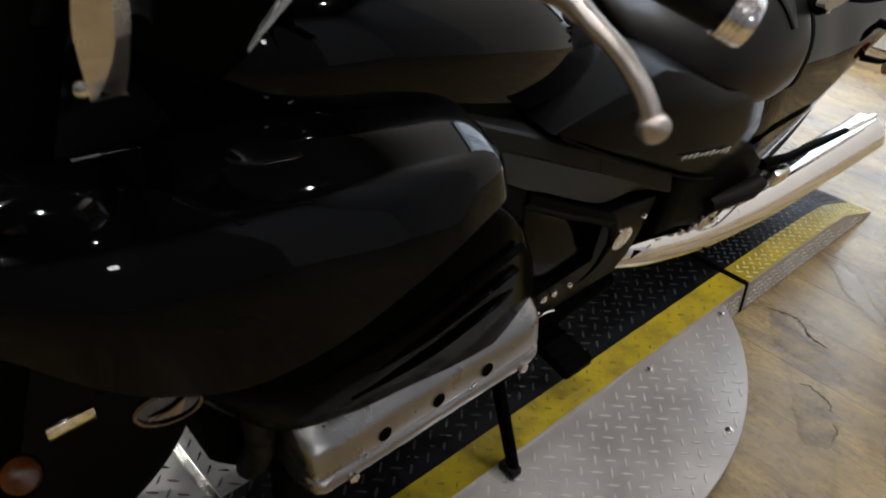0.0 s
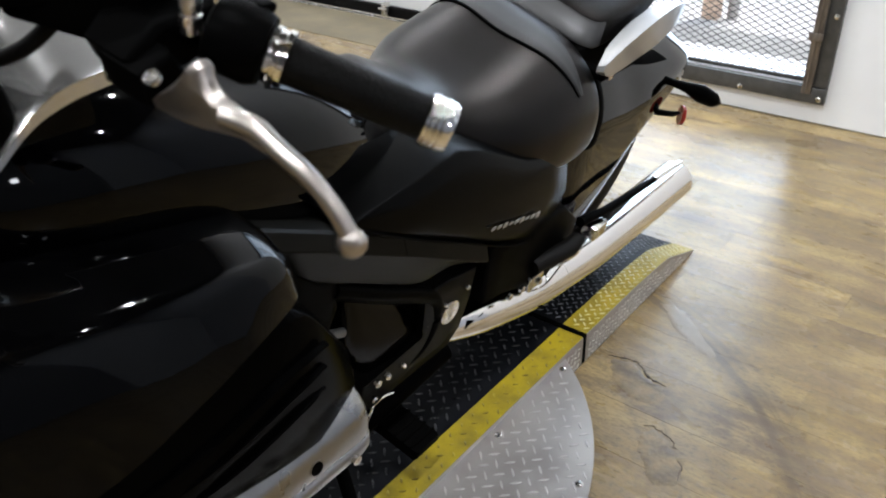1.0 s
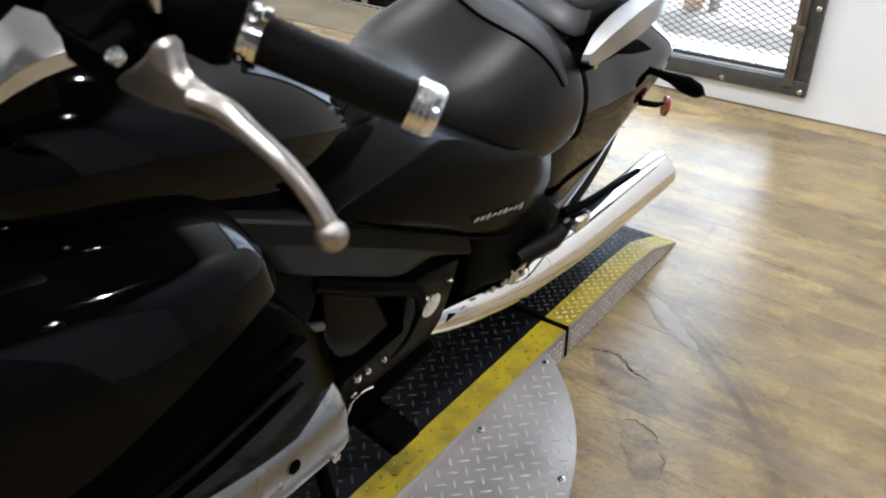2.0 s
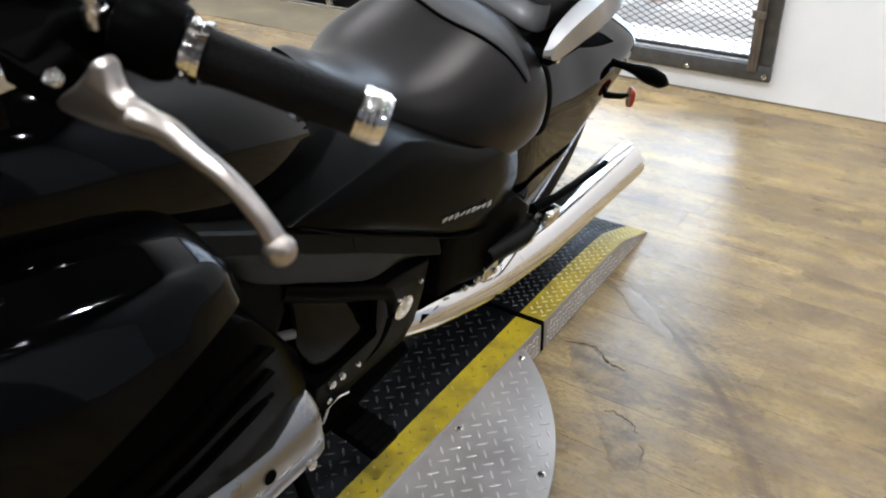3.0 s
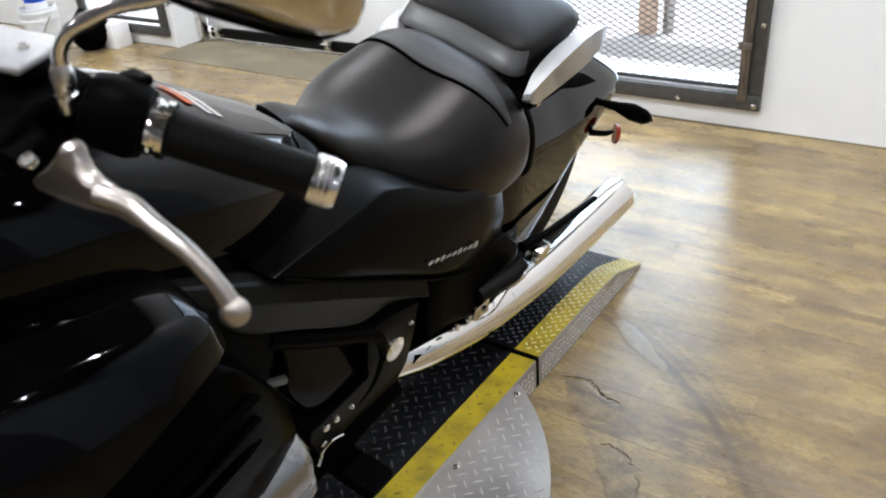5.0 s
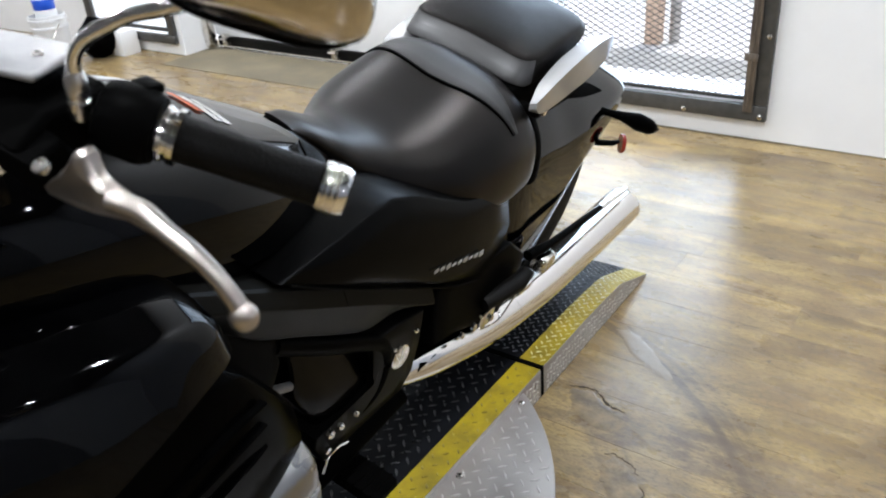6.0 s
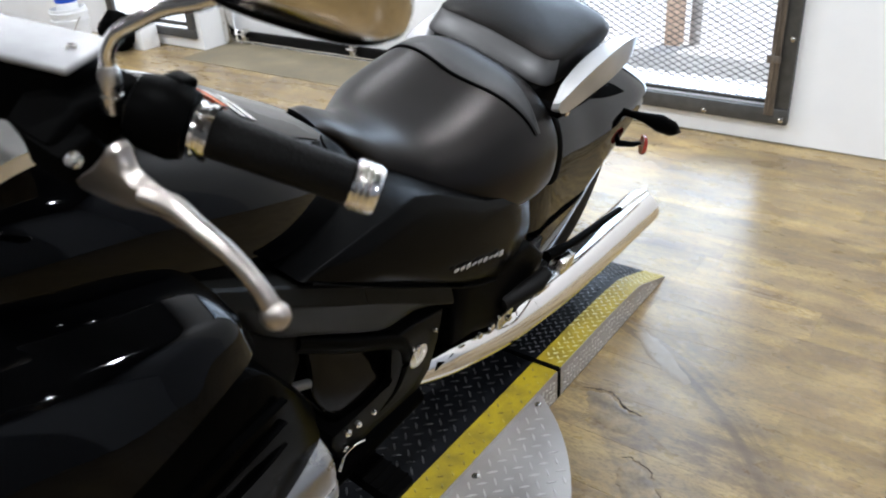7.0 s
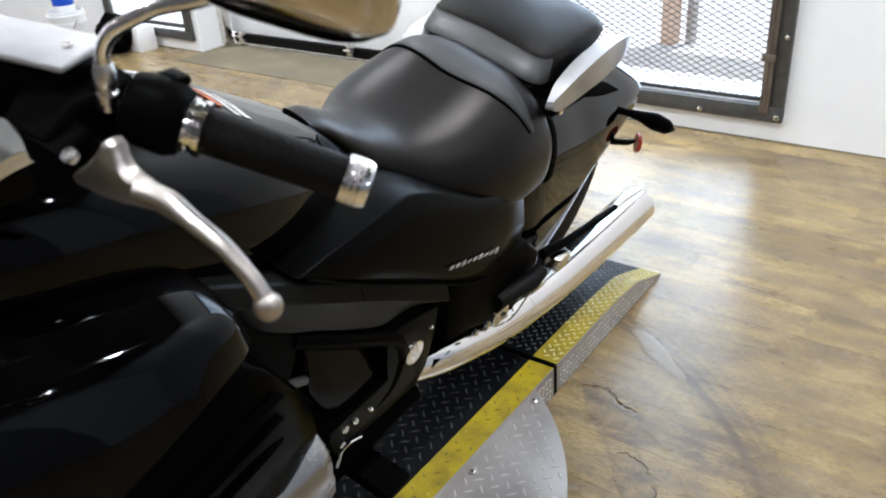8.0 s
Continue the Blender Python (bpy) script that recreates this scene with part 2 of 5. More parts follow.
    links.new(geo.outputs["Position"], sub.inputs[0])
    sub.inputs[1].default_value = (-0.596, 1.077, 0.0)
    length = nodes.new("ShaderNodeVectorMath")
    length.operation = "LENGTH"
    links.new(sub.outputs[0], length.inputs[0])
    stripes = nodes.new("ShaderNodeCombineXYZ")
    links.new(math_node("MULTIPLY", length.outputs["Value"], 85.0), stripes.inputs[0])
    streaks = nodes.new("ShaderNodeTexNoise")
    streaks.inputs["Scale"].default_value, streaks.inputs["Detail"].default_value = 1.0, 3
    drift = nodes.new("ShaderNodeVectorMath")
    links.new(stripes.outputs[0], drift.inputs[0])
    links.new(geo.outputs["Position"], drift.inputs[1])
    links.new(drift.outputs[0], streaks.inputs["Vector"])
    lines = ramp(streaks.outputs["Fac"], [(0.40, (0.55,) * 3), (0.52, (1, 1, 1))])
    rings = math_node("MULTIPLY_ADD", noise_node(5.0, (1, 1, 1)), 0.012, length.outputs["Value"])
    weights = [(0.0, 0), (0.145, 0), (0.165, 0.4), (0.185, 0.05), (0.265, 0.05), (0.285, 0.5), (0.305, 0.05), (0.64, 0), (0.67, 0.6), (0.695, 0.45), (0.72, 0.9), (0.755, 0.85), (0.775, 0.4), (0.797, 0.75), (0.82, 0.3), (0.847, 0.6), (0.875, 0.2), (0.91, 0.3), (0.96, 0)]
    bands = ramp(math_node("MULTIPLY", math_node("SUBTRACT", rings, 0.7), 2.0), [(p, (w,) * 3) for p, w in weights])
    blotch = ramp(noise_node(2.3, (1, 1, 1), 4), [(0.22, (0.55, 0.55, 0.55)), (0.5, (1, 1, 1))])
    mask = math_node("MULTIPLY", math_node("MULTIPLY", math_node("MULTIPLY", bands, lines), blotch), 0.95)
    tone = mix(mask, tone, (0.080, 0.054, 0.033))
    # Grey, dusty wear near the table.
    near = ramp(length.outputs["Value"], [(0.0, (1, 1, 1)), (0.85, (1, 1, 1)), (1.0, (0.75,) * 3)])
    worn = ramp(noise_node(3.1, (0.8, 2.2, 1), 5, 0.65), [(0.44, (0, 0, 0)), (0.62, (1, 1, 1))])
    tone = mix(math_node("MULTIPLY", math_node("MULTIPLY", worn, near), 0.45), tone, (0.25, 0.195, 0.125))
    speck = ramp(noise_node(95.0, (0.6, 1.5, 1), 4, 0.75), [(0.48, (0, 0, 0)), (0.66, (1, 1, 1))])
    tone = mix(math_node("MULTIPLY", speck, 0.6), tone, (0.07, 0.05, 0.032))
    spots = ramp(noise_node(31.0, (1, 1, 1), 2), [(0.69, (0, 0, 0)), (0.75, (1, 1, 1))])
    tone = mix(math_node("MULTIPLY", spots, 0.75), tone, (0.09, 0.065, 0.045))
    links.new(tone, b.inputs["Base Color"])
    links.new(math_node("MULTIPLY_ADD", noise_node(4.0, (1, 2, 1)), 0.14, 0.21), b.inputs["Roughness"])
    b.inputs["Specular IOR Level"].default_value = 0.44
    bp = nodes.new("ShaderNodeBump")
    bp.inputs["Strength"].default_value, bp.inputs["Distance"].default_value = 0.12, 0.003
    links.new(math_node("ADD", fine, grain), bp.inputs["Height"])
    links.new(bp.outputs[0], b.inputs["Normal"])
    return m


PLANK = plank_material()

# ---- mesh helpers ----


def part(name, bm, mat, parent=None, label="", smooth=40):
    """Links a bmesh as one mesh object under its parent; edges sharper than smooth degrees stay sharp."""
    bmesh.ops.recalc_face_normals(bm, faces=bm.faces)
    if smooth:
        for f in bm.faces:
            f.smooth = True
        for e in bm.edges:
            e.smooth = not (e.is_manifold and e.calc_face_angle(0) > radians(smooth))
    me = bpy.data.meshes.new(name)
    bm.to_mesh(me)
    bm.free()
    me.materials.append(mat)
    ob = new(name, me)
    ob.parent = parent
    if label:
        ob["label"] = label
    return ob


def box(x0, x1, y0, y1, z0, z1, bevel=0.0, bm=None, segments=2, turn=None):
    bm = bm or bmesh.new()
    made = bmesh.ops.create_cube(bm, size=1)["verts"]
    for v in made:
        v.co = Vector(((x0 + x1) / 2 + v.co.x * (x1 - x0), (y0 + y1) / 2 + v.co.y * (y1 - y0), (z0 + z1) / 2 + v.co.z * (z1 - z0)))
    if turn is not None:
        for v in made:
            v.co = turn @ v.co
    if bevel:
        edges = list({e for v in made for e in v.link_edges})
        bmesh.ops.bevel(bm, geom=edges, offset=bevel, segments=segments, profile=0.5, affect="EDGES", clamp_overlap=True)
    return bm


def loft(rings, bm=None, caps=True, closed=True):
    """Skins rings of equal count one after another."""
    bm = bm or bmesh.new()
    rows = [[bm.verts.new(p) for p in ring] for ring in rings]
    n = len(rows[0])
    for a, c in zip(rows, rows[1:]):
        for i in range(n if closed else n - 1):
            bm.faces.new((a[i], a[(i + 1) % n], c[(i + 1) % n], c[i]))
    if caps and closed:
        bm.faces.new(rows[0][::-1])
        bm.faces.new(rows[-1])
    return bm


def spline(points, steps=6):
    """A smooth line through the given points."""
    p = [Vector(v) for v in points]
    p = [2 * p[0] - p[1], *p, 2 * p[-1] - p[-2]]
    out = []
    for a, b, c, d in zip(p, p[1:], p[2:], p[3:]):
        for k in range(steps):
            t = k / steps
            out.append(0.5 * (2 * b + (c - a) * t + (2 * a - 5 * b + 4 * c - d) * t**2 + (3 * b - a - 3 * c + d) * t**3))
    return out + [p[-2]]


def tube(points, radius, n=14, bm=None, flat=1.0, up=(0, 0, 1)):
    """A round or flattened bar along a line; radius is one number or one for each point."""
    pts = [Vector(p) for p in points]
    radii = radius if isinstance(radius, (list, tuple)) else [radius] * len(pts)
    rings = []
    for i, p in enumerate(pts):
        d = (pts[min(i + 1, len(pts) - 1)] - pts[max(i - 1, 0)]).normalized()
        side = d.cross(Vector(up))
        side = side.normalized() if side.length > 1e-3 else Vector((1, 0, 0))
        top = side.cross(d)
        rings.append([p + radii[i] * (math.cos(a) * side + flat * math.sin(a) * top) for a in (2 * math.pi * k / n for k in range(n))])
    return loft(rings, bm)


def spread(values, count):
    """Evenly resamples a list of numbers along its index."""
    return [float(v) for v in np.interp(np.linspace(0, len(values) - 1, count), range(len(values)), values)]


def lathe(profile, at, axis, n=24, bm=None):
    """Turns a profile of (along, radius) about an axis through at."""
    at, axis = Vector(at), Vector(axis).normalized()
    side = axis.orthogonal().normalized()
    top = axis.cross(side)
    rings = [[at + axis * s + max(r, 1e-4) * (math.cos(a) * side + math.sin(a) * top) for a in (2 * math.pi * k / n for k in range(n))] for s, r in profile]
    return loft(rings, bm)


def slab(outline, u0, u1, bevel=0.004, dome=0.0, bm=None, tilt=None):
    """A panel with the given outline in the bike's length and height, from u0 inside to u1 outside, with rounded rims and a domed face."""
    bm = bm or bmesh.new()
    c = Vector((sum(p[0] for p in outline) / len(outline), sum(p[1] for p in outline) / len(outline)))
    rings = [[(u0, *p) for p in outline], [(u1 - bevel, *p) for p in outline]]
    for k, (inset, rise) in enumerate(((0.35, 0.65), (1.0, 1.0))):
        rings.append([(u1 - bevel + bevel * rise, *(Vector(p) + (c - Vector(p)).normalized() * bevel * inset)) for p in outline])
    for share in (0.3, 0.6, 0.85):
        rings.append([(u1 + dome * (1 - (1 - share) ** 2), *(Vector(p) + (c - Vector(p)) * share)) for p in outline])
    if tilt:
        rings = [[(u + tilt(v, w), v, w) for u, v, w in ring] for ring in rings]
    return loft(rings, bm)


def thing(name, label, category, m=None, group="", kind=""):
    ob = new(name)
    ob.empty_display_size = 0.1
    if m is not None:
        ob.matrix_world = m
    return tagged(ob, label, category, group, kind)

# ---- the room ----
X0, X1, Y0, Y1, TOP = -6.4, 3.8, -3.4, 3.575, 3.4


def structure(name, bm, mat, label, category, smooth=0):
    return tagged(part(name, bm, mat, None, "", smooth), label, category, "", "structure")


floor = structure("floor", box(X0 - 0.3, X1 + 0.3, Y0 - 0.3, Y1 + 0.4, -0.12, -0.004), CONCRETE, "concrete slab under worn oak-look vinyl planks", "floor")
structure("ceiling", box(X0 - 0.2, X1 + 0.2, Y0 - 0.2, Y1 + 0.6, TOP, TOP + 0.12), CEIL, "dark painted ceiling with round lamps", "ceiling")

# Back wall: an opening for the roller door, one for the mesh gate, one for the framed window.
ROLL = (-3.80, -1.55, 0.0, 2.3)
GATE = (-1.235, -0.285, 0.16, 2.16)
PANE = (-4.70, -3.85, 0.12, 1.9)
bm = bmesh.new()
for x0, x1, z0, z1 in ((X0, PANE[0], 0, TOP), (PANE[0], PANE[1], 0, PANE[2]), (PANE[0], PANE[1], PANE[3], TOP), (PANE[1], ROLL[0], 0, TOP),
                       (ROLL[0], ROLL[1], ROLL[3], TOP), (ROLL[1], GATE[0], 0, TOP), (GATE[0], GATE[1], 0, GATE[2]), (GATE[0], GATE[1], GATE[3], TOP), (GATE[1], 1.7, 0, TOP)):
    box(x0, x1, Y1, Y1 + 0.26, z0, z1, bm=bm)
structure("wall_north", bm, WALL, "white painted wall with a mesh gate and a roller door", "wall")
# Bay out of view, added pale for the bluish reflection in the cowl.
structure("wall_north_bay", box(1.7, X1, Y1, Y1 + 0.26, 0, TOP), PALEWALL, "out-of-view wall bay, pale blue-grey for the cowl's reflections", "wall")
structure("wall_south", box(X0, X1, Y0 - 0.16, Y0, 0, TOP), DARKWALL, "plain dark painted wall", "wall")
# Closing wall out of view, white so that it bounces light.
structure("wall_west", box(X0 - 0.16, X0, Y0 - 0.16, Y1 + 0.26, 0, TOP), WALL, "plain out-of-view wall, white to brighten the left corner", "wall")
# Window opening out of view, added to give the cowl its highlight.
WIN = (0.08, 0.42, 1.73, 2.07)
# From here on the unseen wall turns pale for the cowl's reflection.
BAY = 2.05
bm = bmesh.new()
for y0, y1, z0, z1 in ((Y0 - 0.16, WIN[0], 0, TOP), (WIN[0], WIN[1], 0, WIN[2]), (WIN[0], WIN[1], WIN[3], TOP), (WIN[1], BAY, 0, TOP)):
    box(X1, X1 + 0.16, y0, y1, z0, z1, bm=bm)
structure("wall_east", bm, GREYWALL, "out-of-view dark blue-grey wall with an added window", "wall")
structure("wall_east_bay", box(X1, X1 + 0.16, BAY, Y1 + 0.26, 0, TOP), PALEWALL, "out-of-view wall bay, pale blue-grey for the cowl's reflections", "wall")
window = thing("window_2", "out-of-view white framed window added for the cowl highlight", "window", kind="structure")
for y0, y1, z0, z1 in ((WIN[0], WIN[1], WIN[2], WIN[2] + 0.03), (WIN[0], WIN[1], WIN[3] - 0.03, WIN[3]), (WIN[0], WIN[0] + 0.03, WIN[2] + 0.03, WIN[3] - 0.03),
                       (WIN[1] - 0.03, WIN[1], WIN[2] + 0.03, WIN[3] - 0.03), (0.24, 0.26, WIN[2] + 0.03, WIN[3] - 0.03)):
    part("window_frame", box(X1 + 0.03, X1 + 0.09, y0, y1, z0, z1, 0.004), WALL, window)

# A strip of darker wall base.
bm = bmesh.new()
for x0, x1 in ((X0, PANE[1] + 0.04), (ROLL[1], X1)):
    box(x0, x1, Y1 - 0.004, Y1, 0.0, 0.005, bm=bm)
structure("baseboard", bm, CONCRETE, "thin dirty line along the foot of the wall", "baseboard")

# Outside, seen through the gate.
structure("ground", box(-60, 60, Y1 + 0.4, 90, -0.16, -0.08), OUTGROUND, "pale sunlit concrete yard", "ground")
# A plane that glows by itself in place of the sunlit yard.
structure("backdrop", box(-14, 9, 12.0, 12.1, -0.1, 7), DAY, "glowing white plane standing in for the overexposed yard", "backdrop")
post = thing("timber_post", "weathered brown timber post outside the gate", "post")
part("shaft", box(-1.160, -1.075, 4.62, 4.70, 0.05, 2.6, 0.006), WOODPOST, post)
pole = thing("steel_pole", "grey steel pole beside the timber post outside", "pole")
part("tube", lathe([(0.0, 0.03), (2.55, 0.03)], (-1.015, 4.70, 0.05), (0, 0, 1), 14), STEEL, pole)
structure("plinth", box(-5.5, 4.5, 4.5, 4.95, -0.08, 0.05, 0.008), OUTGROUND, "low pale concrete plinth outside the gate", "plinth")

# ---- mesh gate ----
gate = thing("mesh_gate", "dark steel gate with expanded metal mesh over daylight", "gate")
F0, F1 = GATE[0] - 0.075, GATE[1] + 0.075
part("frame_rail", box(F0, F1, Y1 - 0.035, Y1 - 0.003, 0.09, 0.155, 0.004), FRAMEMETAL, gate)
part("frame_rail", box(F0, F1, Y1 - 0.035, Y1 - 0.003, 2.165, 2.23, 0.004), FRAMEMETAL, gate)
part("frame_stile", box(F0, F0 + 0.07, Y1 - 0.033, Y1 - 0.003, 0.157, 2.163, 0.004), FRAMEMETAL, gate)
part("frame_stile", box(F1 - 0.062, F1, Y1 - 0.033, Y1 - 0.003, 0.157, 2.163, 0.004), FRAMEMETAL, gate)
channel = part("slide_channel", box(F1 - 0.088, F1 - 0.052, Y1 - 0.052, Y1 - 0.036, 0.13, 2.15, 0.003), RUSTY, gate, "rusty brown steel slide channel")
part("rib", box(F1 - 0.074, F1 - 0.066, Y1 - 0.06, Y1 - 0.053, 0.14, 2.14, 0.002), RUSTY, channel)
for z in (0.34, 0.95, 1.6):
    part("strap", box(F1 - 0.098, F1 - 0.045, Y1 - 0.064, Y1 - 0.0605, z, z + 0.03, 0.001), RUSTY, channel)
for x, z in ((-0.54, 0.108), (-0.232, 0.112), (-0.23, 0.432), (-0.23, 0.95), (-0.23, 1.5), (-1.0, 0.108)):
    part("bolt_head", lathe([(0, 0.011), (0.004, 0.011), (0.008, 0.007), (0.009, 0)], (x, Y1 - 0.035, z), (0, -1, 0), 10), CHROME_WORN, gate, "dull round bolt head")
# Expanded metal: slanted strands in staggered diamonds.
DX, DZ = 0.048, 0.0125


def expanded(top, deep, shift, name, label):
    """A sheet of slanted strands in staggered diamonds from the sill up to the given height."""
    bm = bmesh.new()
    cols, rows = int((GATE[1] - GATE[0] - shift) / (DX / 2)), int((top - GATE[2]) / DZ)
    for i, j in [(i, j) for i in range(cols) for j in range(rows)]:
        s = 1 if (i + j) % 2 else -1
        x0, x1 = GATE[0] + shift + i * DX / 2, GATE[0] + shift + (i + 1) * DX / 2
        z = GATE[2] + (j + 0.5) * DZ
        za, zb = z - s * DZ / 2, z + s * DZ / 2
        q = [bm.verts.new(p) for p in ((x0, Y1 + deep, za - 0.0017), (x1, Y1 + deep, zb - 0.0017), (x1, Y1 + deep + 0.003, zb + 0.0017), (x0, Y1 + deep + 0.003, za + 0.0017))]
        bm.faces.new(q)
    bmesh.ops.solidify(bm, geom=bm.faces[:], thickness=0.0008)
    sheet = part(name, bm, FRAMEMETAL, gate, label, 0)
    sheet["kind"] = "stuff"


expanded(GATE[3], 0.012, 0.0, "mesh_sheet", "dark expanded metal mesh")
part("mesh_edge", box(GATE[0], GATE[1] - 0.012, Y1 - 0.002, Y1 + 0.008, 0.161, 0.178, 0.003), FRAMEMETAL, gate)

# ---- roller door ----
roller = thing("roller_door", "white panelled overhead door, shut on a black rubber seal", "door", kind="structure")
for k in range(5):
    z = 0.075 + k * 0.45
    part("door_panel", box(ROLL[0], ROLL[1], 3.842, 3.866, z, z + 0.447, 0.004), WALL, roller)
part("bottom_seal", box(ROLL[0] + 0.03, ROLL[1], 3.825, 3.865, 0.012, 0.073, 0.008), RUBBER, roller, "black rubber bottom seal")
part("threshold_strip", box(ROLL[0] + 0.05, ROLL[1], 3.80, 3.822, 0.0, 0.010, 0.003), CHROME_WORN, roller, "bright metal threshold strip")
for x in (-3.66, -2.72):
    latch = part("latch", box(x - 0.02, x + 0.02, 3.78, 3.824, 0.03, 0.1, 0.005), CHROME_WORN, roller, "small steel latch")
    part("latch_pin", tube([(x - 0.03, 3.772, 0.07), (x + 0.03, 3.772, 0.07)], 0.007, 8), CHROME_WORN, latch)
part("guide_rail", box(ROLL[0] + 0.002, ROLL[0] + 0.05, 3.74, 3.80, 0.012, 2.25, 0.004), CHROME_WORN, roller, "worn steel guide rail")
structure("threshold", box(ROLL[0], ROLL[1], 3.375, 3.835, -0.003, 0.003), CONCRETE, "stained brown concrete threshold at the roller door", "threshold")

# ---- framed window low in the wall ----
w1 = thing("window_1", "dark framed low window with bright glass", "window", kind="structure")
for x0, x1, z0, z1 in ((PANE[0] - 0.05, PANE[1] + 0.01, 0.075, 0.13), (PANE[0] - 0.05, PANE[0] + 0.02, 0.132, 1.9), (PANE[1] - 0.05, PANE[1] + 0.01, 0.132, 1.9)):
    part("window_frame", box(x0, x1, Y1 - 0.03, Y1 - 0.003, z0, z1, 0.004), FRAMEMETAL, w1)
part("inner_frame", box(PANE[0] + 0.022, PANE[1] - 0.052, Y1 - 0.024, Y1 - 0.004, 0.15, 0.175, 0.003), FRAMEMETAL, w1)
# The pane itself glows, standing in for the daylight behind it.
part("pane", box(PANE[0] + 0.001, PANE[1] - 0.001, Y1 + 0.03, Y1 + 0.036, PANE[2], PANE[3]), GLASSY, w1)
column = thing("white_post", "short white boxed post against the wall", "post")
part("casing", box(-4.31, -4.2, 3.40, 3.53, 0, 0.16, 0.004), WALL, column)

# ---- bucket and bag ----
bucket = thing("bucket", "white plastic bucket with raised ribs, standing on the floor", "bucket", pose(-4.33, 3.03, 0))
TUB = [(0, 0.0), (0.0, 0.125), (0.006, 0.13), (0.28, 0.148), (0.283, 0.158), (0.30, 0.158), (0.303, 0.150), (0.33, 0.151), (0.333, 0.16), (0.35, 0.16), (0.352, 0.15), (0.37, 0.151), (0.371, 0.143), (0.30, 0.141), (0.02, 0.12), (0.02, 0.0)]
part("tub", lathe([(0.94 * z, 0.70 * r) for z, r in TUB], (0, 0, 0), (0, 0, 1), 30), BUCKET, bucket)
part("bail_handle", tube(spline([(-0.114, 0, 0.30), (-0.10, -0.08, 0.2), (0, -0.12, 0.15), (0.10, -0.08, 0.2), (0.114, 0, 0.30)]), 0.0025, 6), CHROME_WORN, bucket, "thin wire handle")
jug = thing("bottle", "white plastic bottle with a blue label standing in the bucket", "bottle", pose(-4.325, 3.03, 0.022))
part("body", lathe([(0, 0), (0, 0.058), (0.01, 0.062), (0.43, 0.062), (0.49, 0.03), (0.54, 0.026), (0.56, 0.026), (0.56, 0)], (0, 0, 0), (0, 0, 1), 22), BUCKET, jug)
part("label", lathe([(0.36, 0.0625), (0.361, 0.0632), (0.419, 0.0632), (0.42, 0.0625)], (0, 0, 0), (0, 0, 1), 22), BLUE, jug, "blue paper label")
bag = thing("black_bag", "crumpled black bag slumped on the floor beside the bucket", "bag", pose(-4.38, 3.36, 0))
bm = bmesh.new()
bmesh.ops.create_icosphere(bm, subdivisions=3, radius=1)
for v in bm.verts:
    n = noise.noise(v.co * 2.3) * 0.28
    v.co = Vector((v.co.x * (0.13 + 0.05 * n), v.co.y * (0.12 + 0.05 * n), max(0.0, 0.12 + v.co.z * (0.13 + 0.12 * n))))
part("sack", bm, MATT, bag, "", 60)

# ---- ceiling lamps ----
lamp0 = None
for x, y in LAMPS:
    if lamp0 is None:
        lamp0 = thing("ceiling_lamp", "round white recessed ceiling lamp, switched on", "lamp", pose(x, y, TOP), "lamps in the ceiling")
        part("trim_ring", lathe([(0, 0.095), (-0.012, 0.095), (-0.014, 0.09), (-0.012, 0.056), (0, 0.054)], (0, 0, 0), (0, 0, 1), 24), WALL, lamp0)
        part("diffuser", lathe([(-0.001, 0.05), (-0.006, 0.05), (-0.006, 0.0)], (0, 0, 0), (0, 0, 1), 20), BULB, lamp0)
    else:
        copy_thing(lamp0, pose(x, y, TOP))

# ---- turntable ----
CX, CY, DECK, TRACK = -0.596, 1.077, 0.074, 0.084
A45 = math.sqrt(0.5)


def treads(inside, z, mat, name, parent, pitch=0.0272, area_=(-1.4, 0.4, -0.4, 2.6), lift=None, size=0.50, thin=0.09):
    """Raised lozenges in a basket pattern over the area for which inside() holds."""
    verts, faces = [], []
    n = int(2.2 / pitch)
    for i in range(-n, n):
        for j in range(-n, n):
            x, y = CX + (i * A45 - j * A45) * pitch, CY + (i * A45 + j * A45) * pitch
            if not (area_[0] < x < area_[1] and area_[2] < y < area_[3]) or not inside(x, y):
                continue
            d = Vector((A45, A45, 0)) if (i + j) % 2 == 0 else Vector((-A45, A45, 0))
            s = Vector((-d.y, d.x, 0))
            rise = (lambda a, b: 0.0) if lift is None else lift
            a, w = size * pitch, thin * pitch
            ring = [d * a, d * a * 0.45 + s * w, -d * a * 0.45 + s * w, -d * a, -d * a * 0.45 - s * w, d * a * 0.45 - s * w]
            base = len(verts)
            for k, (shrink, up) in enumerate(((1.0, -0.0004), (0.62, 0.0017))):
                for q in ring:
                    px, py = x + q.x * shrink, y + q.y * shrink
                    verts.append((px, py, z + up + rise(px, py)))
            faces.append(tuple(base + 6 + k for k in range(6)))
            for k in range(6):
                faces.append((base + k, base + (k + 1) % 6, base + 6 + (k + 1) % 6, base + 6 + k))
    me = bpy.data.meshes.new(name)
    me.from_pydata(verts, [], faces)
    me.materials.append(mat)
    ob = new(name, me)
    ob.parent = parent
    ob["kind"] = "stuff"
    return ob


table = thing("turntable", "round steel tread-plate turntable with a painted track across it", "turntable")
bm = lathe([(0.0, 0.0), (0.0, 0.66), (0.0015, 0.661), (0.0045, 0.661), (0.006, 0.6595), (0.006, 0.0)], (CX, CY, DECK - 0.006), (0, 0, 1), 128)
deck = part("deck_plate", bm, STEEL, table, "bare steel tread plate", 30)
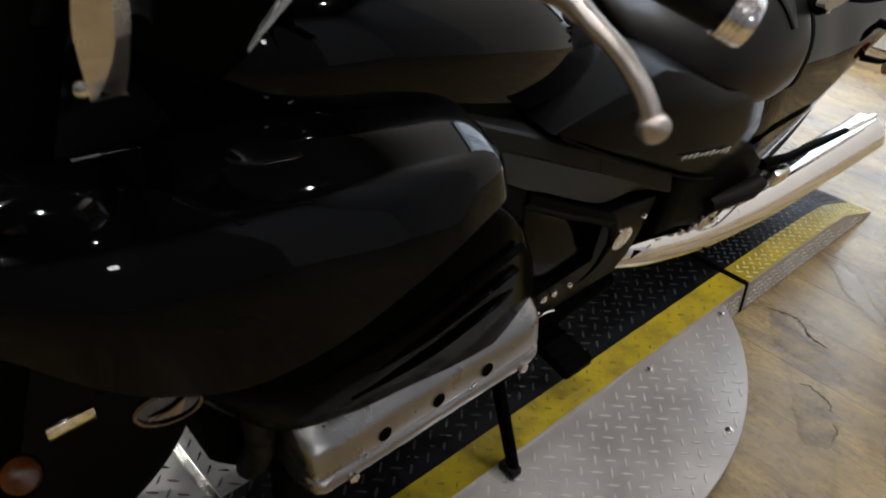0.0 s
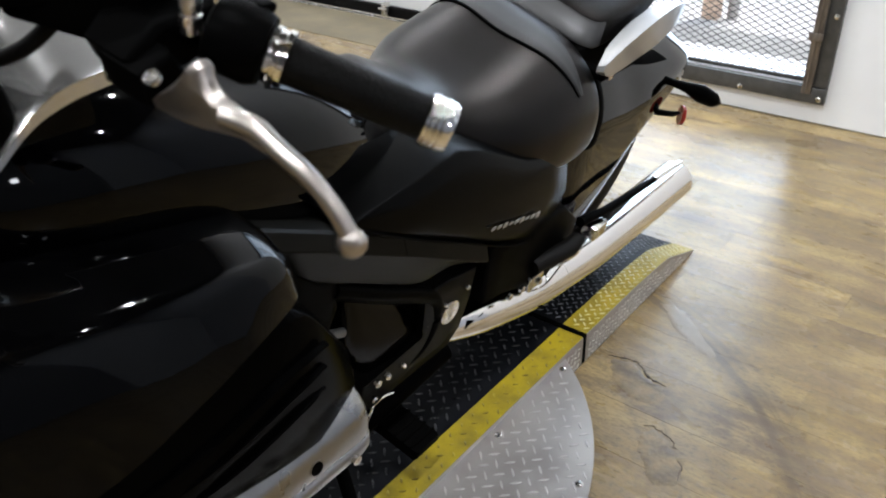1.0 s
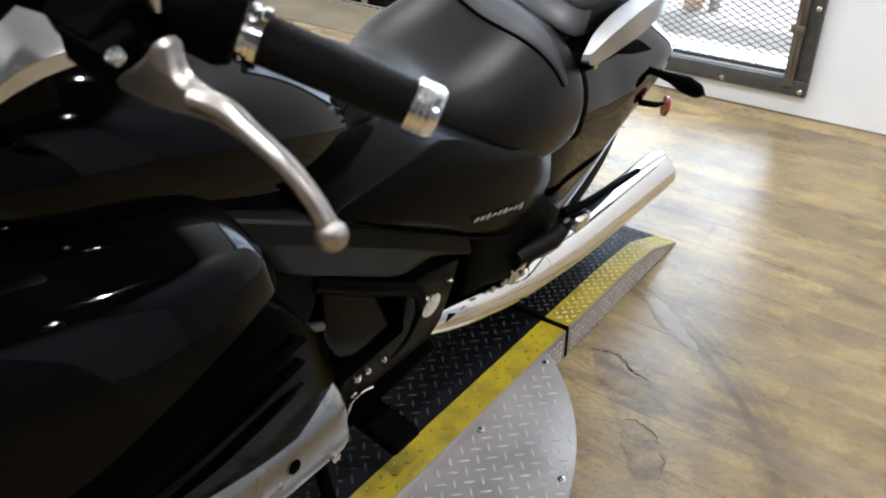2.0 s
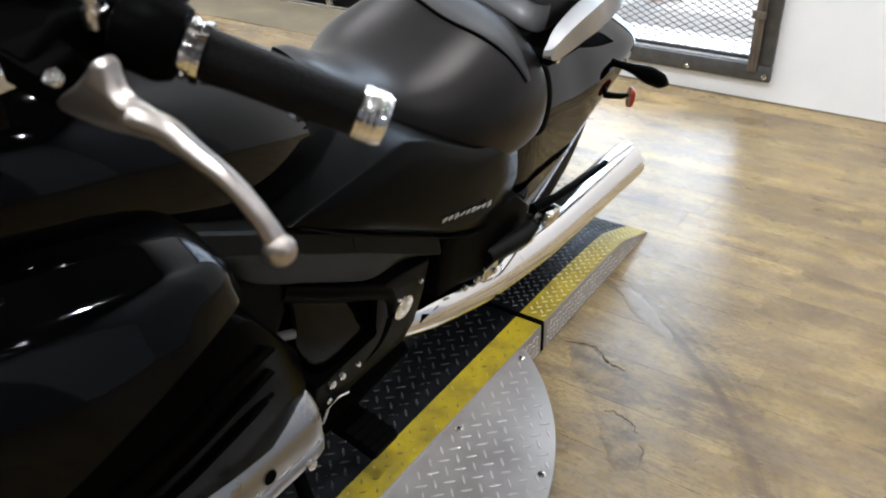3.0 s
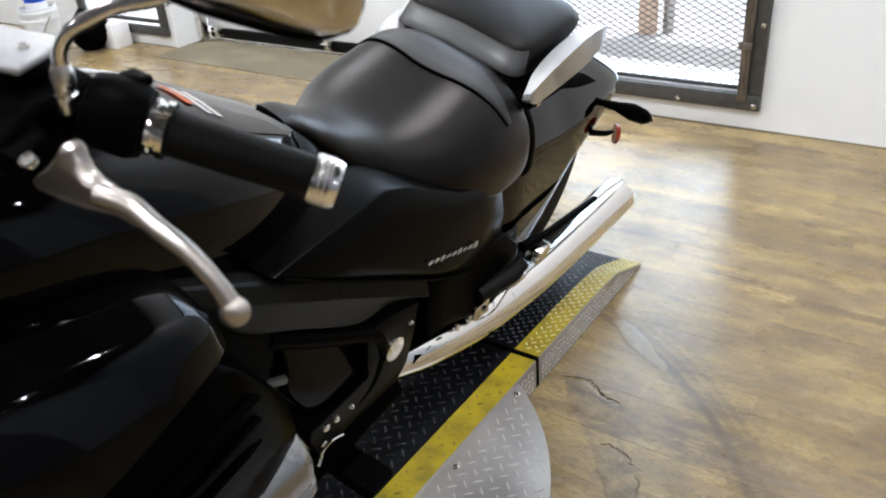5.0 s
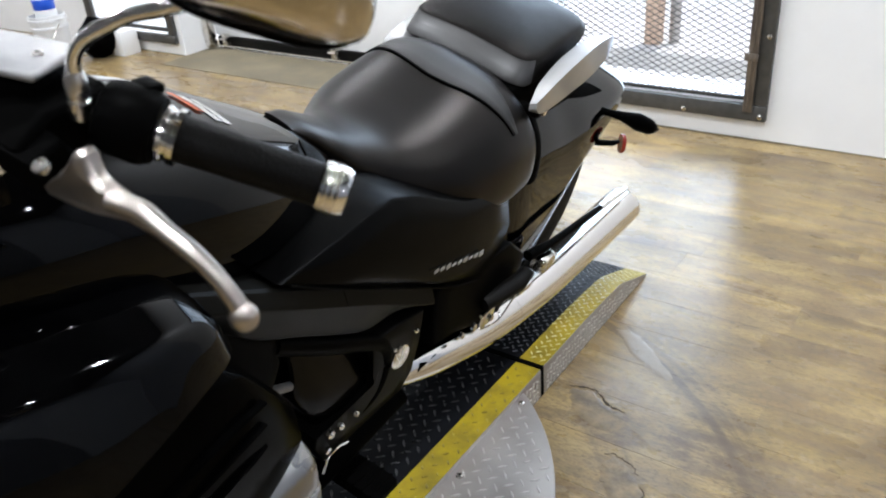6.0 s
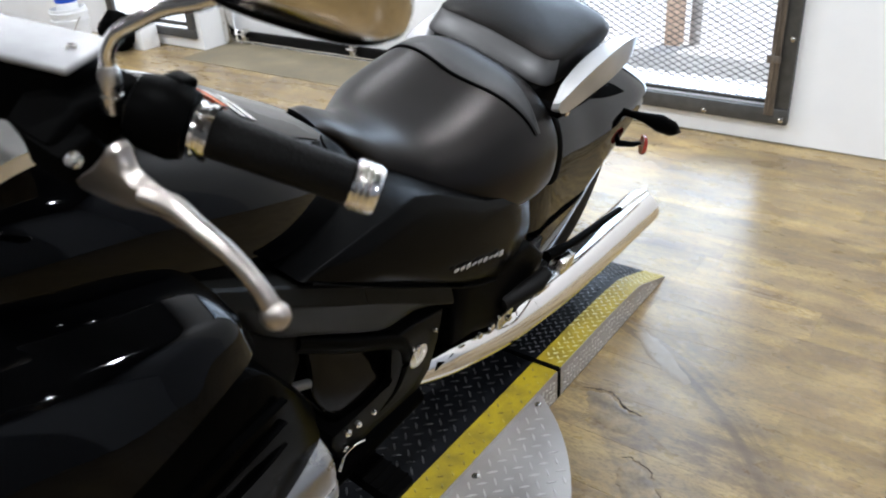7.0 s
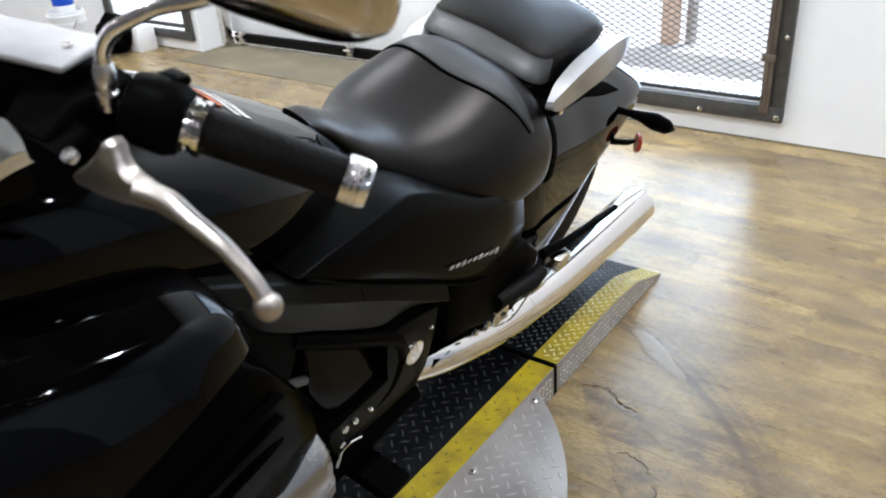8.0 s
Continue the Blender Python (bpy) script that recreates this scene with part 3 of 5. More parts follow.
part("bearing_drum", lathe([(0.0, 0.0), (0.0, 0.30), (0.067, 0.30), (0.067, 0.0)], (CX, CY, 0.0), (0, 0, 1), 48), MATT, table)
TX0, TX1 = -0.946, -0.216
treads(lambda x, y: (x - CX) ** 2 + (y - CY) ** 2 < 0.648**2 and (x > TX1 + 0.010 or x < TX0 - 0.010), DECK, TREAD, "tread_pattern", deck)
for x, y in ((-0.2, 1.579), (-0.196, 1.317), (0.003, 1.301), (-0.19, 0.93), (0.0, 0.83)):
    screw = part("screw", lathe([(0, 0.008), (0.0025, 0.008), (0.004, 0.005), (0.004, 0.0)], (x, y, DECK), (0, 0, 1), 12), CHROME_WORN, deck, "dull countersunk screw")
    part("slot", box(x - 0.005, x + 0.005, y - 0.001, y + 0.001, DECK + 0.0041, DECK + 0.0046), MATT, screw)


def track(profile, name, label, inset=((0, 0), (1, 0))):
    """One length of track: a folded plate with yellow edges, black bands and a bare middle, over a profile of (y, height)."""
    y0, y1 = profile[0][0], profile[-1][0]
    steps = [p[0] for p in profile]
    at = lambda x, y: float(np.interp(y, [p[0] for p in profile], [p[1] for p in profile]))  # noqa: E731
    ins = lambda y: float(np.interp(y, [p[0] for p in inset], [p[1] for p in inset]))  # noqa: E731
    t = part(name, loft([[(TX0, y, 0.002), (TX0, y, at(0, y) - 0.003), (TX0 + 0.002, y, at(0, y)), (TX1 - 0.002 - ins(y), y, at(0, y)), (TX1 - ins(y), y, at(0, y) - 0.003), (TX1, y, 0.002)] for y in steps]), STEEL, table, label, 20)
    for nm, x0, x1, mat in (("yellow_edge", TX1 - 0.067, TX1 - 0.001, YELLOW), ("yellow_edge", TX0 + 0.001, TX0 + 0.067, YELLOW), ("black_band", -0.47, TX1 - 0.0672, BLACKPLATE), ("black_band", TX0 + 0.0672, -0.69, BLACKPLATE), ("bare_band", -0.6898, -0.4702, DARKSTEEL)):
        inner = [y0 + 0.001, *steps[1:-1], y1 - 0.001]
        k = 1.0 if x1 > -0.4 else 0.0
        bm = loft([[(x0 - k * ins(y), y, at(0, y) + 0.0002), (x0 - k * ins(y), y, at(0, y) + 0.0008), (x1 - k * ins(y), y, at(0, y) + 0.0008), (x1 - k * ins(y), y, at(0, y) + 0.0002)] for y in inner])
        band = part(nm, bm, mat, t, "", 20)
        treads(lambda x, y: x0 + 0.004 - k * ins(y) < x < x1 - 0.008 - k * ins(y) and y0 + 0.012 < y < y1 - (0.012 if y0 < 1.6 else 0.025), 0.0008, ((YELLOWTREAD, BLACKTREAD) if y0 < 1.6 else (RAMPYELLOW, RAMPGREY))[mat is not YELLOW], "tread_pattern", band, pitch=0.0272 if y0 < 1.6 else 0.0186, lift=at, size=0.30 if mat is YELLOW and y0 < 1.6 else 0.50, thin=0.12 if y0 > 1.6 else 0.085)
    # Treads on the folded side.
    bm = bmesh.new()
    n_row = 0
    y = y0 + 0.02
    while y < y1 - 0.015:
        for row in range(5):
            z = 0.012 + row * 0.0165
            if z < at(0, y) - 0.011:
                turn = Matrix.Translation((TX1 + 0.0004 - ins(y) * z / max(0.02, at(0, y)), y, z)) @ Matrix.Rotation(-math.atan2(ins(y), at(0, y)), 4, "Y") @ Matrix.Rotation(radians(-20 if (n_row + row) % 2 else 70), 4, "X")
                box(-0.0003, 0.0016, -0.0064, 0.0064, -0.0014, 0.0014, 0.0, bm, turn=turn)
        n_row += 1
        y += 0.0165
    side = part("side_tread", bm, SIDETREAD, t, "", 0)
    side["kind"] = "stuff"
    return t


track([(0.505, TRACK), (1.700, TRACK)], "track", "flat track with worn yellow edges")
track([(1.714, TRACK + 0.001), (1.94, 0.081), (2.08, 0.075), (2.17, 0.068), (2.195, 0.063), (2.366, 0.004)], "ramp", "tread-plate ramp with yellow edges and a bent tip", ((1.714, 0.0), (1.95, 0.002), (2.18, 0.003), (2.366, 0.001)))
track([(-0.20, TRACK - 0.002), (0.489, TRACK - 0.002)], "front_track", "flat front length of the track")
part("joint_strip", loft([[(TX0 - 0.001, y, 0.003), (TX0 - 0.001, y, TRACK + 0.0035), (TX1 + 0.001, y, TRACK + 0.0035), (TX1 + 0.001, y, 0.003)] for y in (1.7005, 1.7135)]), MATT, table, "black rubber joint strip", 0)
part("joint_angle", box(TX0, TX1, 0.4895, 0.5045, 0.003, TRACK + 0.003, 0.001), CHROME_WORN, table, "bright aluminium joint strip")

# ---- torn vinyl beside the turntable ----


def ragged_patch(outline, mat, ob, name):
    """A thin ragged patch: vinyl with its top layer gone, also a painted glare."""
    n = len(outline)
    ring = spline([(*outline[i % n], 0.0) for i in range(n + 1)], 7)[:-1]
    ring = [p + Vector((noise.noise(p * 60), noise.noise(p * 60 + Vector((9, 4, 2))), 0)) * 0.009 + Vector((noise.noise(p * 210), noise.noise(p * 210 + Vector((5, 7, 1))), 0)) * 0.005 for p in ring]
    c = sum(ring, Vector()) / len(ring)
    rings = [[Vector((p.x, p.y, 0.0001)) for p in ring]]
    for share in (0.04, 0.4, 0.8):
        rings.append([Vector((*(p + (c - p) * share).xy, 0.0005)) for p in ring])
    part(name, loft(rings), mat, ob, "", 30)


def torn(points, width, name="torn_vinyl_edge", patch=None):
    """A ragged open tear in the vinyl, beside it the worn layer below."""
    line = spline([(x, y, 0.0) for x, y in points], 9)
    gap = []
    for i, p in enumerate(line):
        s = math.sin(math.pi * i / (len(line) - 1)) ** 0.6
        d = (line[min(i + 1, len(line) - 1)] - line[max(i - 1, 0)]).normalized()
        n = Vector((-d.y, d.x, 0))
        p = p + n * (0.006 * noise.noise(p * 75) + 0.003 * noise.noise(p * 260))
        w = width * s * max(0.05, 0.7 + 1.6 * noise.noise(p * 130)) + 0.0004
        gap.append([p - n * w, p - n * w + Vector((0, 0, 0.0007)), p + n * w + Vector((0, 0, 0.0007)), p + n * w])
    ob = thing(name, "ragged dark tear in the vinyl flooring", "flooring tear", kind="structure")
    part("gap", loft(gap), CRACK, ob, "dark gap", 0)
    if patch:
        ragged_patch(patch, BACKING, ob, "worn_backing")
    return ob


torn([(-0.185, 1.772), (-0.145, 1.787), (-0.107, 1.787), (-0.062, 1.754), (-0.017, 1.748)], 0.0028, patch=[(-0.170, 1.766), (-0.135, 1.778), (-0.100, 1.772), (-0.060, 1.745), (-0.020, 1.735), (0.0, 1.70), (-0.03, 1.665), (-0.085, 1.675), (-0.14, 1.71)])
torn([(-0.002, 1.598), (0.019, 1.607), (0.045, 1.600), (0.066, 1.591), (0.085, 1.57)], 0.0011, patch=[(0.011, 1.553), (0.013, 1.594), (0.045, 1.592), (0.086, 1.560), (0.122, 1.52), (0.13, 1.479), (0.085, 1.46), (0.042, 1.503)])
torn([(0.104, 1.546), (0.118, 1.525), (0.126, 1.49)], 0.0008)
# The bright triangle of glare on the floor, painted as a pale patch.
bare = thing("bare_vinyl_patch", "pale patch standing in for a triangle of glare on the floor", "flooring patch", kind="structure")
ragged_patch([(-0.176, 2.055), (-0.128, 2.062), (-0.050, 2.005), (0.028, 1.927), (0.008, 1.914), (-0.085, 1.965)], GLARE, bare, "glare_spot")

# ---- motorcycle ----
# Its own axes: u to its left, v towards its tail, w up from the track; it leans on its side stand.
bike = thing("motorcycle", "black cruiser motorcycle with chrome trim leaning on its side stand", "motorcycle", pose(-0.58, 0, TRACK, 0, 12.5, 0))


def bpart(name, bm, mat, parent=None, label="", smooth=40):
    return part(name, bm, mat, parent or bike, label, smooth)


def oval(v, a, top, bottom, n=40, power=2.4, shift=0.0, low=2.4, mid=0.5):
    """A closed section across the bike: half width a, between bottom and top."""
    c = bottom + mid * (top - bottom)
    ring = []
    for k in range(n):
        t = 2 * math.pi * k / n
        p = power if math.sin(t) >= 0 else low
        x = math.copysign(abs(math.cos(t)) ** (2 / p), math.cos(t))
        z = math.copysign(abs(math.sin(t)) ** (2 / p), math.sin(t))
        ring.append((shift + a * x, v, c + (top - c if z >= 0 else c - bottom) * z))
    return ring


def stations(rows, count):
    """Smoothly resampled rows of numbers."""
    pad = [(*r, *([0.0] * (3 - len(r) % 3 if len(r) % 3 else 0))) for r in rows]
    tracks = []
    for k in range(0, len(pad[0]), 3):
        tracks.append(spline([p[k:k + 3] for p in pad], max(1, count // (len(rows) - 1))))
    return [[*sum((list(t[i]) for t in tracks), [])][: len(rows[0])] for i in range(len(tracks[0]))]


# Fuel tank.
rows = [(0.50, 0.16, 0.985, 0.74), (0.56, 0.195, 1.005, 0.70), (0.68, 0.212, 0.995, 0.68), (0.82, 0.212, 0.960, 0.66), (0.96, 0.198, 0.912, 0.64), (1.08, 0.165, 0.850, 0.62), (1.18, 0.125, 0.795, 0.60), (1.24, 0.095, 0.755, 0.60)]
tank = bpart("fuel_tank", loft([oval(v, a, t, b, 48, 2.3) for v, a, t, b in stations(rows, 35)]), GLOSS, None, "gloss black fuel tank", 60)


def tank_top(u, v):
    a, t, b = [float(np.interp(v, [r[0] for r in rows], [r[k] for r in rows])) for k in (1, 2, 3)]
    c, h = (t + b) / 2, (t - b) / 2
    return c + h * max(0.0, 1 - min(1, abs(u) / a) ** 2.3) ** (1 / 2.3)


def decal(u0, u1, v0, v1, mat, label, skew=0.0):
    bm = bmesh.new()
    n = 8
    rows_ = []
    for i in range(n + 1):
        v = v0 + (v1 - v0) * i / n
        rows_.append([(u + skew * (v - v0), v, tank_top(u + skew * (v - v0), v) + 0.0035) for u in (u0, (u0 + u1) / 2, u1)])
    loft(rows_, bm, caps=False, closed=False)
    bmesh.ops.solidify(bm, geom=bm.faces[:], thickness=0.0006)
    return bpart("warning_label", bm, mat, tank, label, 60)


decal(0.004, 0.066, 0.970, 0.982, LABELORANGE, "orange warning label stripe")
decal(0.008, 0.086, 0.985, 0.996, LABELWHITE, "white warning label stripe")
decal(0.016, 0.088, 0.999, 1.010, LABELWHITE, "white warning label stripe")

# Silver dash cover ahead of the tank, with a crescent edge.
rows = [(0.525, 0.940, 0.200), (0.54, 0.960, 0.204), (0.575, 0.991, 0.205), (0.61, 1.004, 0.205), (0.64, 1.007, 0.203), (0.69, 1.006, 0.196)]
rings = []
for v, e, a in stations(rows, 30):
    k = min(1.0, max(0.15, (v - 0.52) / 0.08))
    half = [(a - 0.006, e - 0.004), (a, e), (a - 0.002, e + 0.014 * k), (a - 0.010 * k, e + 0.019 * k), (a - 0.016, e + 0.020 * k), (a - 0.045, e + 0.036 * k), (a - 0.085, e + 0.048 * k)]
    rings.append([(u, v, w) for u, w in half] + [(-u, v, w) for u, w in half[::-1]])
dash = bpart("dash_cover", loft(rings), DASHSILVER, None, "silver painted dash cover with a crescent edge", 35)
bpart("instrument_panel", slab([(0.43, 0.96), (0.44, 1.03), (0.48, 1.072), (0.548, 1.075), (0.563, 1.04), (0.575, 0.985), (0.53, 0.93), (0.48, 0.90)], -0.197, 0.197, 0.012), SATIN, None, "black instrument pod")
bpart("instrument_glass", slab([(0.50, 1.088), (0.56, 1.085), (0.565, 1.092), (0.50, 1.096)], -0.1, 0.1, 0.004), GLOSS, None)
# Top clamp and bolts ahead of the dash.
clamp = bpart("top_clamp", slab([(0.37, 0.98), (0.39, 1.03), (0.45, 1.04), (0.47, 1.0), (0.44, 0.96)], -0.16, 0.16, 0.012), MATT)
for u in (-0.12, 0.12):
    bpart("fork_tube", tube([(u, 0.40, 1.05), (u, 0.26, 0.55), (u, 0.19, 0.30)], [0.028, 0.028, 0.026], 18), MATT)
    bpart("fork_bolt", lathe([(0, 0.022), (0.012, 0.022), (0.016, 0.015), (0.016, 0)], (u, 0.397, 1.05), (0, 0.27, 0.96), 14), CHROME_WORN, clamp, "dull chrome fork bolt")
bpart("bolt", lathe([(0, 0.007), (0.006, 0.007), (0.008, 0.004), (0.008, 0)], (0.205, 0.38, 0.954), (1, -0.3, 0.3), 12), CHROME_WORN, clamp, "chrome bolt")
# Rows from the tip up: (u, w) of the outer edge, left ridge, valley and right edge.
SPEAR = [((0.249, 0.972), (0.251, 0.973), (0.253, 0.974), (0.255, 0.975)), ((0.227, 0.973), (0.247, 0.986), (0.264, 0.996), (0.278, 1.004)), ((0.210, 0.983), (0.242, 1.001), (0.272, 1.018), (0.298, 1.033)),
         ((0.206, 0.999), (0.238, 1.017), (0.276, 1.037), (0.309, 1.055)), ((0.217, 1.021), (0.241, 1.033), (0.278, 1.053), (0.312, 1.070)), ((0.232, 1.043), (0.248, 1.051), (0.281, 1.068), (0.312, 1.083))]
bm = loft([[(l[0] + 0.010, 0.394, l[1] + 0.004), (l[0], 0.388, l[1]), (r[0], 0.370, r[1]), (d[0], 0.394, d[1]), (q[0], 0.372, q[1]), (q[0] - 0.010, 0.386, q[1] - 0.004)] for l, r, d, q in SPEAR])
bpart("cover_arm", tube([(0.262, 0.405, 1.03), (0.22, 0.425, 1.03), (0.15, 0.44, 1.01)], 0.010, 10), MATT, clamp)
cover = bpart("fork_cover", bm, FORKCHROME, None, "faceted chrome fork cover", 12)


# Left and right radiator shrouds: an upper cowl over a louvred lower panel.


def cowl(side, name):
    # v, ridge u, inner-top w, ridge w, widest u, widest w, lower u, lower w
    rows = [(0.255, 0.235, 0.885, 0.875, 0.262, 0.840, 0.275, 0.790), (0.330, 0.275, 0.890, 0.872, 0.305, 0.820, 0.332, 0.745), (0.420, 0.292, 0.882, 0.862, 0.325, 0.796, 0.360, 0.715), (0.520, 0.300, 0.870, 0.848, 0.332, 0.788, 0.365, 0.715), (0.620, 0.302, 0.850, 0.830, 0.331, 0.787, 0.358, 0.735),
            (0.690, 0.302, 0.835, 0.818, 0.322, 0.785, 0.346, 0.745), (0.735, 0.300, 0.825, 0.808, 0.316, 0.780, 0.333, 0.745), (0.771, 0.294, 0.813, 0.796, 0.307, 0.773, 0.321, 0.744), (0.792, 0.285, 0.798, 0.782, 0.296, 0.764, 0.309, 0.742), (0.804, 0.274, 0.782, 0.770, 0.284, 0.756, 0.297, 0.740), (0.809, 0.263, 0.767, 0.761, 0.274, 0.752, 0.286, 0.740)]
    rings = []
    for v, ru, iw, rw, mu, mw, lu, lw in stations(rows, 42):
        pts = [(0.16, v, iw - 0.03), (0.19, v, iw - 0.004), (0.225, v, iw), (0.25, v, iw - 0.2 * (iw - rw)), (ru - 0.012, v, rw + 0.25 * (iw - rw)), (ru, v, rw), (ru + 0.5 * (mu - ru) + 0.002, v, (rw + mw) / 2),
               (mu + 0.002, v, mw), ((mu + lu) / 2 + 0.001, v, (mw + lw) / 2), (lu, v, lw), (lu - 0.02, v, lw + 0.008), (lu - 0.05, v, lw + 0.015), (0.2, v, lw + 0.03)]
        rings.append([(side * u, vv, w) for u, vv, w in pts])
    return bpart(name, loft(rings), GLOSS, None, "gloss black radiator cowl", 50)


left = cowl(1, "radiator_cowl")
cowl(-1, "radiator_cowl")
for side in (1, -1):
    rows = [(0.36, 0.325, 0.705, 0.24, 0.66), (0.46, 0.345, 0.705, 0.330, 0.565), (0.56, 0.346, 0.705, 0.340, 0.515), (0.66, 0.342, 0.722, 0.340, 0.493), (0.74, 0.332, 0.745, 0.337, 0.470), (0.80, 0.322, 0.715, 0.331, 0.452), (0.86, 0.310, 0.632, 0.316, 0.426), (0.918, 0.290, 0.548, 0.297, 0.430)]
    rings = []
    for v, tu, tw, bu, bw in stations(rows, 35):
        pts = [(0.2, v, tw), (tu - 0.03, v, tw + 0.002), (tu - 0.004, v, tw - 0.004), (tu, v, tw - 0.012), ((tu + bu) / 2 + 0.012, v, (tw + bw) / 2), (bu, v, bw + 0.012), (bu - 0.004, v, bw + 0.004), (bu - 0.03, v, bw), (0.2, v, bw + 0.01)]
        rings.append([(side * u, vv, w) for u, vv, w in pts])
    low = bpart("lower_cowl", loft(rings), LOWCOWL, None, "gloss black lower side cowl", 50)
    for k in range(3):
        f = k / 2
        line = spline([(side * (0.352 - 0.004 * f), 0.50 + 0.03 * k, 0.635 - 0.04 * k), (side * 0.356, 0.62 + 0.02 * k, 0.64 - 0.038 * k), (side * 0.349, 0.74 + 0.015 * k, 0.655 - 0.04 * k), (side * 0.334, 0.82, 0.645 - 0.04 * k)], 6)
        bpart("louvre", tube([p - Vector((side * 0.0045, 0, -0.012)) for p in line], 0.006, 8, flat=0.6), LOWCOWL, low, "satin black louvre blade")
bpart("emblem", lathe([(0, 0.030), (0.004, 0.0295), (0.005, 0.0275), (0.003, 0.0265), (0.003, 0)], (0.331, 0.360, 0.706), (1, -0.25, -0.15), 36), GLOSS, left, "round black emblem with a chrome rim")
bpart("emblem_rim", tube([Vector((0.3355, 0.359, 0.7053)) + 0.0285 * (math.cos(a) * Vector((0.24, 0.97, 0.0)) + math.sin(a) * Vector((0.15, 0, 0.99))) for a in np.linspace(0, 2 * math.pi, 37)], 0.0014, 6), EMBLEM, left, "thin dull brown emblem rim")
wing = [(-0.62, -0.42), (0.0, -0.1), (0.52, 0.52), (0.36, -0.42)]
bm = loft([[Vector((0.3355 + d, 0.359, 0.7053)) + 0.0285 * (a * Vector((0.24, 0.97, 0.0)) + b * Vector((0.15, 0, 0.99))) for a, b in wing] for d in (0.0, 0.0015)])
bpart("emblem_wing", bm, EMBLEM, left, "plain pale metal shape", 0)
for v, w, u in ((0.573, 0.872, 0.186),):
    bpart("cowl_bolt", lathe([(-0.03, 0.011), (0.002, 0.011), (0.0045, 0.008), (0.005, 0)], (u, v, w), (0.25, -0.1, 0.95), 16), CHROME_WORN, left, "small chrome cowl bolt")
# Dark inner parts between tank and cowls.
bpart("radiator", box(-0.2, 0.2, 0.33, 0.86, 0.56, 0.8, 0.02), MATT)
# Front turn signal and front wheel.
signal = bpart("front_turn_signal", lathe([(-0.03, 0.0), (-0.026, 0.014), (-0.008, 0.024), (0.0, 0.025), (0.002, 0.022), (0.002, 0)], (0.16, 0.247, 0.448), (0.5, -0.25, 0.83), 20), SATIN)
bpart("lens", lathe([(0, 0.0225), (0.006, 0.021), (0.011, 0.014), (0.013, 0)], (0.161, 0.2465, 0.4498), (0.5, -0.25, 0.83), 20), ORANGE, signal, "amber lens")
bpart("fork_brace", box(0.144, 0.152, 0.285, 0.342, 0.468, 0.494, 0.004), CHROME, None, "chrome fork brace")


def wheel(v, radius, width, name):
    w = bpart(name, lathe([(-width / 2, radius - 0.075), (-width / 2 - 0.004, radius - 0.04), (-width / 2 + 0.008, radius - 0.011), (-width / 4, radius - 0.003), (0, radius), (width / 4, radius - 0.003), (width / 2 - 0.008, radius - 0.011), (width / 2 + 0.004, radius - 0.04), (width / 2, radius - 0.075)], (0, v, radius), (1, 0, 0), 56), RUBBER, None, "black road tyre and wheel")
    bpart("rim", lathe([(-width / 2 + 0.01, radius - 0.078), (-width / 2 + 0.012, radius - 0.1), (0, radius - 0.115), (width / 2 - 0.012, radius - 0.1), (width / 2 - 0.01, radius - 0.078)], (0, v, radius), (1, 0, 0), 40), MATT, w)
    for k in range(5):
        a = 2 * math.pi * k / 5
        d = Vector((0, math.cos(a), math.sin(a)))
        bpart("spoke", tube([Vector((0, v, radius)) + d * 0.03, Vector((0, v, radius)) + d * (radius - 0.105)], [0.026, 0.018], 8), MATT, w)
    # Dark disc added to close the view through the spokes.
    bpart("rim_fill", lathe([(-0.05, 0.04), (-0.05, radius - 0.11), (0.05, radius - 0.11), (0.05, 0.04)], (0, v, radius), (1, 0, 0), 36), MATT, w)
    bpart("hub", lathe([(-0.09, 0.02), (-0.08, 0.05), (0.08, 0.05), (0.09, 0.02)], (0, v, radius), (1, 0, 0), 20), MATT, w)
    return w


wheel(0.19, 0.33, 0.13, "front_wheel")
wheel(2.03, 0.325, 0.21, "rear_wheel")
bm = loft([[(u, 0.19 + (0.345 + (0.012 if k else 0)) * math.cos(a), 0.33 + (0.345 + (0.012 if k else 0)) * math.sin(a)) for k, u in ((0, -0.08), (1, -0.06), (1, 0.06), (0, 0.08), (0, 0.06), (0, -0.06))] for a in np.linspace(radians(15), radians(170), 24)])
bpart("front_fender", bm, GLOSS, None, "gloss black front fender")

# Engine: left cylinder head cover in alloy over black castings.
SECTION = [(0.20, 0.505), (0.26, 0.484), (0.295, 0.4675), (0.316, 0.4545), (0.3265, 0.4465), (0.3320, 0.4395), (0.3350, 0.431), (0.3405, 0.412), (0.3410, 0.4005), (0.3380, 0.3985), (0.3380, 0.3955), (0.3440, 0.3925), (0.3470, 0.387), (0.3475, 0.376), (0.344, 0.369), (0.31, 0.350), (0.20, 0.340)]
rings = []
for v, s in ((0.520, 0.88), (0.525, 0.96), (0.535, 1.0), (0.565, 1.0), (0.70, 1.0), (0.86, 1.0), (0.905, 1.0), (0.922, 0.97), (0.932, 0.90), (0.936, 0.8)):
    rings.append([(0.2 + (u - 0.2) * s, v, 0.43 + (w - 0.43) * (0.5 + 0.5 * s)) for u, w in SECTION])
head = bpart("cylinder_head_cover", loft(rings), ALLOY, None, "satin alloy cylinder head cover", 35)
